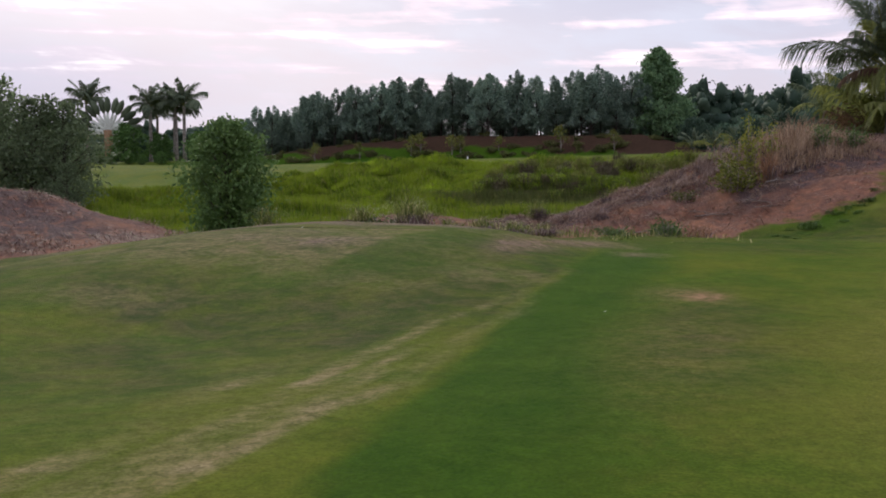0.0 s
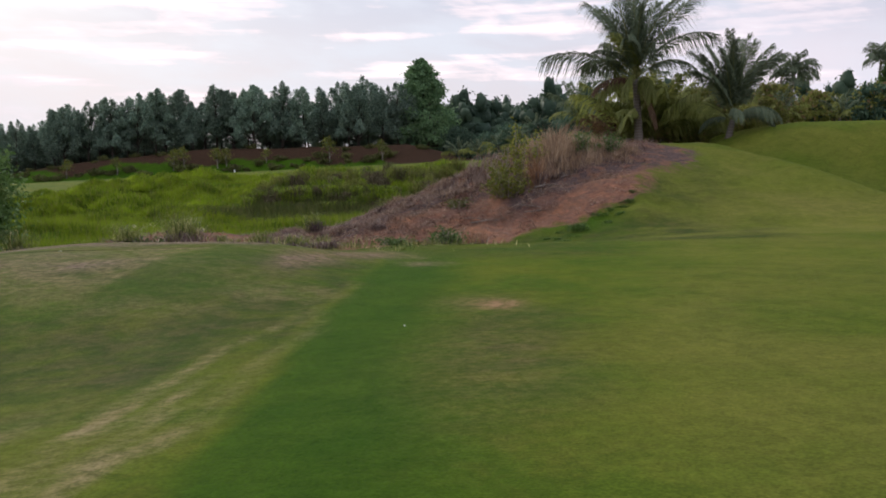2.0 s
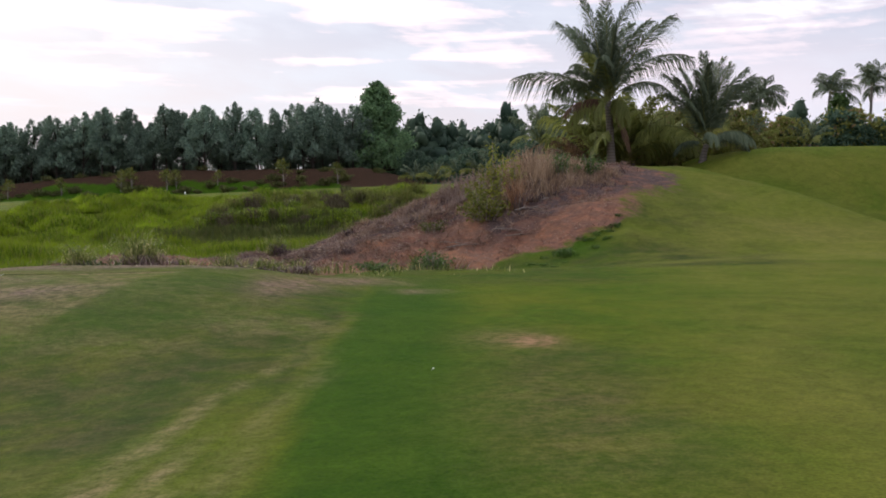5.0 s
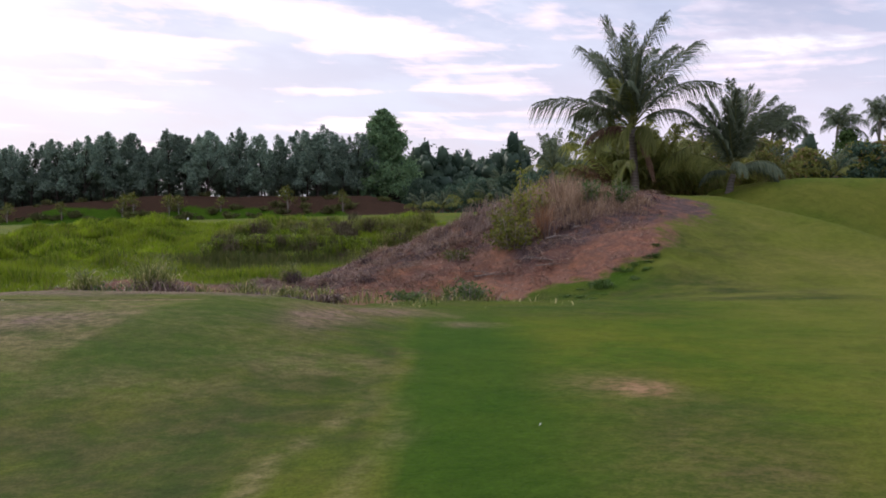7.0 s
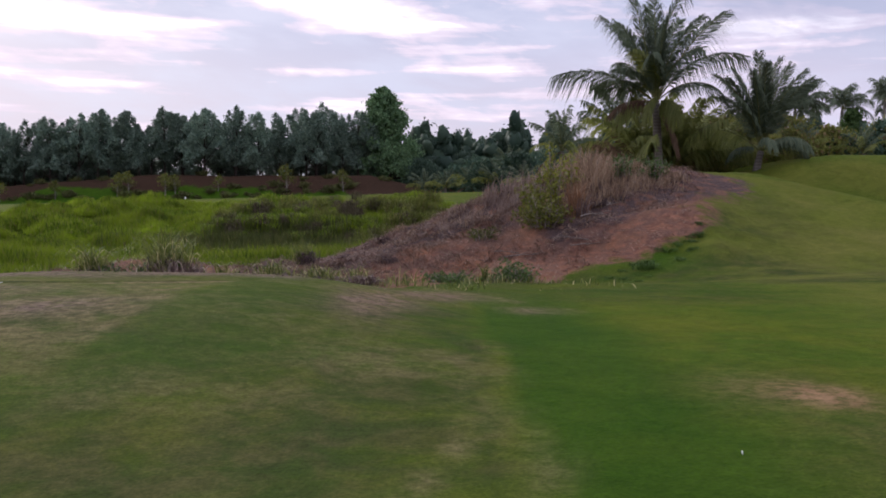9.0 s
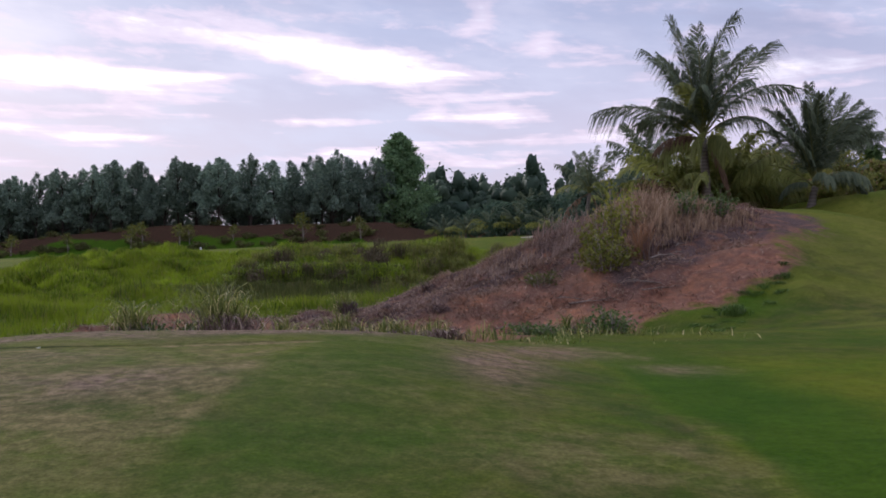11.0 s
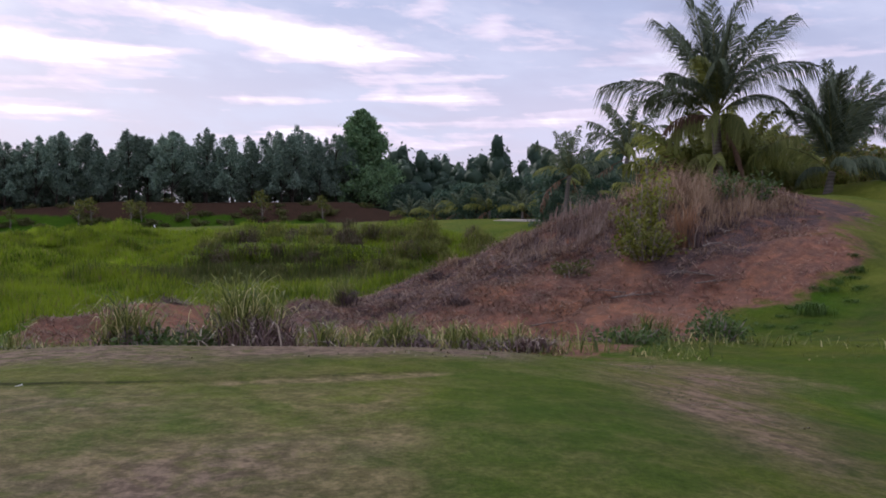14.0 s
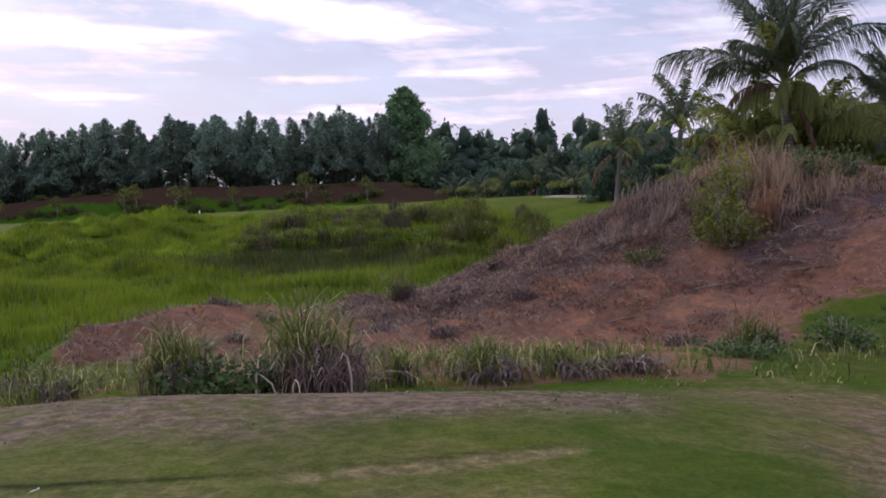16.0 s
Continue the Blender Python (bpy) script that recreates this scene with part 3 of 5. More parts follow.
    rut_b = np.interp(y, [2, 4, 5, 6, 7, 9, 10.4, 12], [-0.3, -0.2, -0.2, 0.0, 0.02, -0.15, -0.02, -0.1]) + 0.05 * wob
    rut_c = np.interp(y, [2, 4.1, 5.2, 6, 8], [-1.2, -1.05, -1.2, -1.4, -1.7]) + 0.1 * wob
    streak = np.maximum.reduce([np.exp(-(((x - rut_a) / np.interp(y, [5, 8, 11], [0.12, 0.10, 0.06])) ** 2)) * torn_a * (1 - 0.6 * sm(9.6, 10.8, y)) * (1 - sm(12.0, 13.2, y)), 0.9 * np.exp(-(((x - rut_b) / 0.11) ** 2)) * torn_b * (1 - sm(10.6, 12, y)),
                                0.6 * np.exp(-(((x - rut_c) / 0.16) ** 2)) * torn_b * (1 - sm(7.0, 8.5, y)),
                                0.7 * np.exp(-(((x - 0.5 * (rut_a + rut_b)) / 0.07) ** 2)) * torn_b * (1 - sm(8.0, 9.4, y))])
    flecks = sm(0.0, 0.55, value_noise(x, y, 0.8, 48) + 0.4 * value_noise(x, y, 0.3, 49)) * sm(-4.0, -2.0, x) * (1 - sm(-0.3, 0.3, s)) * sm(11, 13, y) * (1 - sm(19, 20.5, y))
    verge = sm(-0.15, 0.10, x - rut_a) * (1 - sm(-0.12, 0.02, s)) * (1 - sm(11, 14, y))
    hollow = (1 - sm(-0.22, -0.06, x - rut_a)) * sm(7.4, 8.6, y + 0.25 * (x + 1.0)) * (1 - sm(10.8, 13.2, y - 0.25 * (x + 2.0))) * sm(-7.5, -4.5, x)
    rust = np.exp(-(((x + 5.7) / 1.3) ** 2 + ((y - 10.1) / 0.7) ** 2)) + 0.7 * np.exp(-(((x + 2.6) / 1.4) ** 2 + ((y - 11.9) / 0.6) ** 2))
    rough_left = 0.08 * (1 - sm(-1.5, 0.0, s)) * (1 - sm(20, 23, y))
    dull = (1 - sm(-0.22, 0.02, s)) * sm(8, 11, y) * (1 - sm(20, 22, y)) * (0.66 + 0.4 * value_noise(x, y, 1.9, 19))
    dull = np.maximum(dull, hollow * (0.85 + 0.25 * value_noise(x, y, 1.1, 34)))
    dull = np.maximum(dull, 0.25 * sm(2.0, 4.0, x - 0.1 * y) * (0.5 + 0.6 * value_noise(x, y, 4.2, 20)) * (1 - sm(60, 80, y)))
    far_turf = 0.12 * sm(74, 80, y) * (1 - sm(99, 101, y))
    light = 0.65 * sm(-0.2, 0.4, y - 23.5 - 0.24 * (x - 5.5)) * sm(4, 7, x) * (1 - sm(32, 42, y))
    # thin broken line of painted shadow where the tee's edge steps up
    cut_shade = np.exp(-(((off - 0.01) / 0.017) ** 2)) * sm(-0.7, -0.1, value_noise(x, y, 1.1, 15)) * (1 - sm(-3.6, -3.4, x)) * sm(-15, -13, x)
    strip = sm(17.0, 18.0, y + 0.5 * wob - 0.24 * (x + 6.5)) * (1 - sm(20.9, 21.3, y + 0.4 * wob)) * (0.85 + 0.4 * value_noise(x, y, 0.8, 16)) * (1 - sm(-3.2, -2.0, x + 0.5 * wob)) * sm(-14, -11, x)
    spot = np.exp(-(((x - 2.14 + 0.15 * wob) / 0.24) ** 2 + ((y - 12.0) / 0.40) ** 2)) + 0.30 * np.exp(-(((x - 1.75 + 0.2 * wob) / 0.5) ** 2 + ((y - 12.3) / 0.6) ** 2)) + 0.16 * np.exp(-(((x - 2.2) / 0.8) ** 2 + ((y - 8.6) / 2.2) ** 2))
    band_x = np.interp(y, [14.3, 15.2, 16.8, 17.7, 19.3, 20.8, 22.5], [-1.75, -1.65, -1.5, -1.2, -0.9, -1.1, -1.45])
    patch = np.exp(-(((x - band_x + 0.7 * wob) / np.interp(y, [15, 18, 20.5], [0.42, 0.62, 0.8])) ** 2)) * sm(13.8, 17.0, y) * (1 - sm(20.9, 21.6, y + 0.3 * wob))
    worn = np.exp(-(((x + 4.75 + 0.5 * wob) / 0.75) ** 2 + ((y - 14.35 + 0.6 * wob - 0.5 * (x + 4.75)) / 0.5) ** 2)) + 0.6 * np.exp(-(((x + 5.5 + 0.5 * wob) / 0.6) ** 2 + ((y - 15.9 + 0.5 * wob) / 0.5) ** 2)) + 0.5 * np.exp(-(((x - 0.55 + 0.4 * wob) / 0.4) ** 2 + ((y - 18.1) / 0.5) ** 2)) + 0.4 * np.exp(-(((x + 6.2 + 0.4 * wob) / 0.9) ** 2 + ((y - 14.6) / 0.6) ** 2))
    rim = np.exp(-(((off + 0.12) / 0.11) ** 2)) * sm(-0.35, 0.1, value_noise(x, y, 1.3, 26)) * sm(-14, -13, x) * (1 - sm(-3.6, -3.4, x))
    dull = np.maximum(dull, (0.8 + 0.3 * value_noise(x, y, 1.2, 28)) * np.exp(-(((x + 3.0) / 2.0) ** 2 + ((y - 8.0) / 3.0) ** 2)))
    dull = np.maximum(dull, 0.75 * np.exp(-(((x - 2.3) / 0.9) ** 2 + ((y - 9.6) / 2.8) ** 2)))
    dull = np.maximum(dull, 0.6 * sm(-2.0, -0.5, x) * sm(18.5, 20, y) * (1 - sm(24, 26, y)) * (1 - sm(3, 6, x)))
    dull = np.maximum(dull, (0.5 + 0.3 * value_noise(x, y, 2.2, 64)) * sm(3.5, 6.5, x) * (1 - sm(8.5, 11, x)) * sm(29, 32, y) * (1 - sm(42, 46, y)))
    dull = np.maximum(dull, (0.6 + 0.4 * value_noise(x, y, 1.5, 66)) * sm(0.5, 2.5, x) * (1 - sm(8, 11, x)) * sm(22, 24, y) * (1 - sm(29, 31, y)))
    warm = 0.46 * sm(1.4, 3.6, x - 0.1 * y) * (0.8 + 0.4 * value_noise(x, y, 5, 27)) * (1 - sm(60, 80, y))
    gold = np.maximum.reduce([1.5 * warm, 1.6 * light, 0.12 * verge, 0.14 * (1 - sm(-0.4, 0.0, s)) * (1 - sm(7, 9, y))])
    seam = np.exp(-(((x - np.interp(y, [17.5, 18.2, 22.5], [1.5, 1.0, -1.6])) / 0.13) ** 2)) * sm(17.5, 18.5, y) * (1 - sm(22, 22.8, y)) * sm(-0.7, 0.2, value_noise(x, y, 0.9, 30))
    tired = (0.16 + 0.14 * value_noise(x, y, 1.4, 29)) * sm(-10, -8, x) * (1 - sm(-2.2, -0.8, x)) * sm(11, 13.5, y) * (1 - sm(20, 21, y))
    dry = np.maximum.reduce([tired, box * (0.52 + 0.25 * value_noise(x, y, 1.1, 63)), streak * 1.2, rough_left, far_turf, rim * 1.9, worn * 1.0, seam * 0.7, 0.45 * rust, 0.4 * flecks])
    bare = np.maximum.reduce([strip * (1.45 + 0.45 * value_noise(x, y, 0.9, 57)), spot * 0.3, patch * (0.85 + 0.5 * value_noise(x, y, 0.7, 47)), worn * 0.8])
    # reach of the tree shade painted into the far bank's soil
    bank_shade = sm(95, 97, y) * (1 - sm(200, 240, y))
    return {"bank_shade": bank_shade, "soil": soil, "rank": rank, "lush": lush, "dry": dry, "bare": bare, "dull": dull, "cut_shade": cut_shade, "thatch": thatch, "gold": gold, "streak": 1.1 * streak * sm(0.5, 3.5, y), "scar": np.maximum(spot, 0.2 * patch)}


def graded(*runs):
    """Grid lines: (start, end, step) runs, then out to the horizon on both sides."""
    lines = np.concatenate([np.arange(a, b, s) for a, b, s in runs] + [[runs[-1][1]]])
    reach = 1.22 ** np.arange(1, 34)
    out_hi = lines[-1] + runs[-1][2] * np.cumsum(reach)
    out_lo = lines[0] - runs[0][2] * np.cumsum(reach)
    return np.concatenate([out_lo[::-1], lines, out_hi])


def build_ground():
    gx = graded((-66, -26, 0.9), (-26, -12, 0.4), (-12, 8, 0.16), (8, 22, 0.45), (22, 34, 0.9))
    gy = graded((-3, 3, 0.4), (3, 16.1, 0.16), (16.1, 17.9, 0.035), (17.9, 21, 0.12), (21, 44, 0.25), (44, 66, 0.5), (66, 116, 0.8))
    x, y = np.meshgrid(gx, gy)
    z = height(x, y)
    verts = np.stack([x, y, z], -1).reshape(-1, 3)
    rows, cols = x.shape
    i = (np.arange(rows - 1)[:, None] * cols + np.arange(cols - 1)).ravel()
    faces = np.stack([i, i + 1, i + 1 + cols, i + cols], 1)
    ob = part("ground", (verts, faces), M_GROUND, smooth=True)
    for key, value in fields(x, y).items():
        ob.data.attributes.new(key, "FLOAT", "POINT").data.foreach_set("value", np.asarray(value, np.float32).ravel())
    tagged(ob, "mown golf turf, dry tee, rank grass basin and red soil slopes", "ground", kind="structure")


build_ground()


def on_ground(x, y, sink=0.0):
    return (x, y, float(height(x, y)) - sink)


def thing(name, x, y, label, category, group="", sink=0.03):
    ob = new(name)
    ob.empty_display_size = 0.2
    ob.location = on_ground(x, y, sink)
    return tagged(ob, label, category, group)


# ---------------------------------------------------------------- trees
def trunk_line(rng, tall, bend=0.3, n=7):
    s = np.linspace(0, 1, n)
    sway = np.cumsum(rng.normal(size=(n, 2)) * bend / n, axis=0) * s[:, None]
    return np.column_stack([sway, s * tall])


def broad_tree(name, rng, tall, bare, radius, clumps, per_clump, leaf, crown_mat, trunk_mat, label, category, group="", trunk_r=0.14, spread=0.5, flat=0.62):
    """A trunk with limbs that carry clumps of leaves. radius(u): the crown's half width at u from its base (0) to its top (1)."""
    ob = new(name)
    tagged(ob, label, category, group)
    line = trunk_line(rng, tall * 0.94)
    wood = [tube(line, trunk_r * np.linspace(1.15, 0.15, len(line)), 7)]
    centres = []
    for k in range(clumps):
        u = (k + rng.uniform(0, 1)) / clumps
        z = bare + (tall - bare) * u
        az = k * 2.39996 + rng.uniform(-0.5, 0.5)
        r = radius(u) * math.sqrt(rng.uniform(0.08, 1.0))
        tip = np.array([r * math.cos(az), r * math.sin(az), z])
        z0 = max(bare * 0.55, z - r * 0.8 - 0.2)
        root = np.array([np.interp(z0, line[:, 2], line[:, 0]), np.interp(z0, line[:, 2], line[:, 1]), z0])
        tip[:2] += root[:2]
        if r > 0.25:
            mid = (root + tip) / 2 + (0, 0, -0.08 * r)
            wood.append(tube([root, mid, tip], [trunk_r * 0.34, trunk_r * 0.22, trunk_r * 0.06], 4))
        size = spread * (0.55 + 0.6 * rng.uniform()) * (0.25 + 0.8 * min(1.2, radius(u) / max(radius(0.4), 0.01)))
        n = int(per_clump * (0.6 + 0.8 * rng.uniform()))
        ball = rng.normal(size=(n, 3)) * (size, size, size * flat)
        centres.append(tip + ball)
    part("trunk", join(wood), trunk_mat, ob)
    part("crown", leaves(rng, np.concatenate(centres), leaf), crown_mat, ob)
    return ob


def place(ob, x, y, turn=0.0, size=1.0, sink=0.1):
    m = Matrix.Translation(on_ground(x, y, sink)) @ Matrix.Rotation(turn, 4, "Z") @ Matrix.Scale(size, 4)
    ob.matrix_basis = m
    return ob


def place_copy(ob, x, y, turn=0.0, size=1.0, sink=0.1):
    base = ob.matrix_basis.to_scale()[0]
    return copy_thing(ob, Matrix.Translation(on_ground(x, y, sink)) @ Matrix.Rotation(turn, 4, "Z") @ Matrix.Scale(size / base, 4))


def lobed_tree(name, rng, tall, bare, lobes, wide, leaf, crown_mat, trunk_mat, label, group, density=190, trunk_r=0.12):
    """A slender forked tree: each limb ends in a small pointed dome of foliage, domes at uneven heights, gaps between."""
    ob = tagged(new(name), label, "tree", group)
    line = trunk_line(rng, tall * 0.8, 0.8)
    wood, centres = [tube(line, trunk_r * np.linspace(1.1, 0.3, len(line)), 6)], []
    for k in range(lobes):
        u = k / max(1, lobes - 1)
        az = k * 2.39996 + rng.uniform(-0.6, 0.6)
        r = wide * math.sqrt(rng.uniform(0.05, 1.0)) * (1 - 0.75 * u ** 2.2)
        top = bare + 1.5 + (tall - bare - 1.5) * u * rng.uniform(0.90, 1.02)
        rad = rng.uniform(0.75, 1.25) * (1.2 - 0.5 * u)
        deep = rng.uniform(1.1, 1.9)
        z0 = max(bare * 0.8, top - deep - r)
        root = np.array([np.interp(z0, line[:, 2], line[:, 0]), np.interp(z0, line[:, 2], line[:, 1]), z0])
        tip = root * (1, 1, 0) + (r * math.cos(az), r * math.sin(az), top - 0.5 * deep)
        wood.append(tube([root, (root + tip) / 2 + (0, 0, -0.1 * r), tip], [trunk_r * 0.45, trunk_r * 0.3, trunk_r * 0.1], 4))
        n = int(density * rad * deep)
        v = rng.uniform(0, 1, n) ** 0.8
        a = rng.uniform(0, 2 * np.pi, n)
        q = rad * (1 - v) ** 0.57 * (0.55 + 0.45 * np.minimum(1, v * 5)) * np.sqrt(rng.uniform(0.1, 1.0, n)) * (1 + 0.25 * np.sin(3 * a + k) + 0.2 * np.sin(9 * v + k))
        leaves_at = np.column_stack([q * np.cos(a), q * np.sin(a), top - deep + deep * v]) + tip * (1, 1, 0)
        centres.append(leaves_at + rng.normal(size=(n, 3)) * 0.09)
    part("trunk", join(wood), trunk_mat, ob)
    part("crown", leaves(rng, np.concatenate(centres), leaf), crown_mat, ob)
    return ob


def build_pines():
    rng = np.random.default_rng(4)
    label = "dark slender tree with open ragged crown on the red bank"
    kinds = []
    for k in range(9):
        kinds.append(lobed_tree("bank_tree", rng, 9.2, rng.uniform(1.1, 2.6), int(rng.integers(19, 26)), rng.uniform(2.3, 3.1), 0.15, M_PINE, M_TRUNK, label, "trees on the bank"))
    xs = np.arange(-68, -13.5, 1.75)
    made = 0
    for k, x in enumerate(xs):
        for row in range(2):
            xx = x + rng.uniform(-0.8, 0.8) + row * 0.9
            yy = 112.5 + row * 4.0 + rng.uniform(-1.6, 1.6)
            tall = (rng.choice([0.60, 0.70, 0.80, 0.86]) if row == 0 else rng.choice([0.72, 0.80, 0.88, 0.98])) * rng.uniform(0.95, 1.05) * np.interp(x, [-66, -58, -46], [0.82, 0.95, 1.0])
            if made < 9:
                place(kinds[made], xx, yy, rng.uniform(0, 6.28), tall)
            else:
                place_copy(kinds[(k * 2 + row * 5) % 9], xx, yy, rng.uniform(0, 6.28), tall)
            made += 1
    label = "dark leafy undergrowth below the bank trees"
    low = broad_tree("undergrowth_bush", rng, 2.4, 0.1, lambda u: 1.5 * math.sin(math.pi * min(0.93, 0.25 + 0.7 * u)) ** 0.6, 34, 60, 0.15, M_PINE, M_TRUNK, label, "bush", "undergrowth on the bank", 0.07, 0.35)
    place(low, -60, 118)
    for k in range(34):
        x = -66 + 1.6 * k + rng.uniform(-0.9, 0.9)
        thin = any(a < x < b for a, b in ((-49, -41), (-30, -24), (-64, -60)))
        place_copy(low, x, rng.uniform(116, 121), rng.uniform(0, 6.28), rng.choice([0.6, 0.85, 1.05]) if thin else rng.choice([0.6, 0.9, 1.1, 1.3]))


build_pines()


def build_cone_tree():
    rng = np.random.default_rng(9)
    ob = broad_tree("conical_tree", rng, 10.8, 0.4, lambda u: float(np.interp(u, [0, 0.27, 0.54, 0.75, 0.9, 1], [5.0, 4.6, 3.4, 2.6, 1.5, 0.2])) * (0.94 + 0.06 * math.sin(u * 23)),
                    300, 74, 0.19, M_CONE, M_TRUNK, "tall dense conical green tree at the end of the tree row", "tree", "", 0.2, 0.5)
    place(ob, -10.6, 117.5)


build_cone_tree()


def lumpy_balls(rng, centres, radii):
    """Rough low balls of foliage, each with an uneven skin."""
    a, e = np.meshgrid(np.arange(8) / 8 * 2 * np.pi, radians(1) * np.array([-60, -20, 20, 60]))
    unit = np.column_stack([(np.cos(e) * np.cos(a)).ravel(), (np.cos(e) * np.sin(a)).ravel(), np.sin(e).ravel()])
    unit = np.concatenate([unit, [[0, 0, 1.0]]])
    tri = []
    for i in range(3):
        for j in range(8):
            p, q = i * 8 + j, i * 8 + (j + 1) % 8
            tri += [(p, q, q + 8), (p, q + 8, p + 8)]
    tri += [(24 + j, 24 + (j + 1) % 8, 32) for j in range(8)]
    n, m = len(centres), len(unit)
    skin = rng.uniform(0.5, 1.0, (n, m, 1))
    verts = (centres[:, None] + unit[None] * skin * radii[:, None]).reshape(-1, 3)
    faces = (np.array(tri)[None] + (np.arange(n) * m)[:, None, None]).reshape(-1, 3)
    return verts, faces


def build_far_wood():
    """Woods past the fairway: too far to count."""
    rng = np.random.default_rng(21)
    balls, radii, skin = [], [], []

    def crown(x, y, tall, wide, n):
        lobes = rng.normal(size=(8, 3)) * (wide * 0.45, wide * 0.45, 0)
        lobes[:, 2] = tall * np.linspace(0.12, 0.86, 8)
        slim = np.interp(np.linspace(0, 1, 8), [0, 0.4, 1], [0.75, 0.9, 0.62])
        r = np.column_stack([wide * slim, wide * slim, tall * 0.17 * np.ones(8)])
        at = lobes * np.column_stack([slim, slim, np.ones(8)]) + (x, y, float(height(x, y)))
        balls.append(at)
        radii.append(r)
        pick = rng.integers(0, 8, n)
        v = rng.normal(size=(n, 3))
        v /= np.linalg.norm(v, axis=1)[:, None]
        skin.append(at[pick] + v * r[pick] * rng.uniform(0.7, 1.15, (n, 1)))

    for k in range(330):
        tall = rng.uniform(5.0, 9.0) * (1.22 if rng.uniform() < 0.10 else 1)
        x = rng.uniform(-16, 95)
        crown(x, rng.uniform(126, 170), tall * (1.12 if x < 14 else 1.0), rng.uniform(1.3, 2.3), 200)
    for k in range(150):
        x = rng.uniform(-190, -64)
        crown(x, rng.uniform(140, 180) + 0.1 * x, rng.uniform(4.5, 8), rng.uniform(1.8, 2.8), 110)
    part("far_wood", join([lumpy_balls(rng, np.concatenate(balls), np.concatenate(radii)), leaves(rng, np.concatenate(skin), 0.27)]), M_FAR)
    tagged(bpy.data.objects["far_wood"], "distant belt of mixed green trees beyond the fairway", "woodland", kind="stuff")


build_far_wood()


# ---------------------------------------------------------------- palms
def frond(rng, long, az, lift, droop, stations=34, leaflet=0.85, tatter=0.0, width=0.05, hang=0.5, twisted=(0.2, 0.9), spread=1.18):
    """One feather leaf: a stalk that arches over, leaflets in two rows that droop from it. Gives stalk and leaflets apart."""
    n = 14
    s = np.linspace(0, 1, n)
    el = lift - droop * s ** 1.5
    step = long / (n - 1)
    out = np.concatenate([[0], np.cumsum(np.cos(el[:-1]) * step)])
    up = np.concatenate([[0], np.cumsum(np.sin(el[:-1]) * step)])
    wob = np.cumsum(rng.normal(size=n) * 0.02 * long / n)
    ca, sa = math.cos(az), math.sin(az)
    line = np.column_stack([out * ca - wob * sa, out * sa + wob * ca, up])
    stalk = tube(line, 0.035 * np.linspace(1.3, 0.15, n) * long / 4.5, 5)
    verts, faces = [], []
    twist = rng.choice([-1, 1]) * rng.uniform(*twisted)
    for k in range(stations):
        u = 0.20 + 0.80 * (k + rng.uniform(-0.3, 0.3)) / stations
        p = np.array([np.interp(u, s, line[:, i]) for i in range(3)])
        e = np.interp(u, s, el)
        ahead = np.array([math.cos(e) * ca, math.cos(e) * sa, math.sin(e)])
        across = np.array([-sa, ca, 0.0])
        above = np.cross(ahead, across) * -1
        for sign in (-1, 1):
            if rng.uniform() < tatter:
                continue
            size = leaflet * (0.35 + 0.65 * math.sin(math.pi * min(1, 0.05 + u * 0.90)) ** 0.8) * rng.uniform(0.7, 1.12) * long / 4.5
            a = spread - 0.42 * u + rng.uniform(-0.16, 0.16)
            lateral = across * math.cos(twist) - above * math.sin(twist)
            normal = above * math.cos(twist) + across * math.sin(twist)
            way = ahead * math.cos(a) + (lateral * sign - normal * 0.2) * math.sin(a)
            way /= np.linalg.norm(way)
            q1 = p + way * size * 0.5 + (0, 0, -hang * 0.2 * size)
            q2 = p + way * size * 0.82 + (0, 0, -hang * 0.9 * size)
            wide = np.cross(way, normal + 0.35 * rng.normal(size=3))
            wide = wide / (np.linalg.norm(wide) + 1e-9) * width * 0.5
            at = len(verts)
            verts += [p - wide * 0.5, p + wide * 0.5, q1 + wide, q1 - wide, q2]
            faces += [(at, at + 1, at + 2), (at, at + 2, at + 3), (at + 3, at + 2, at + 4)]
    return stalk, (np.array(verts), np.array(faces))


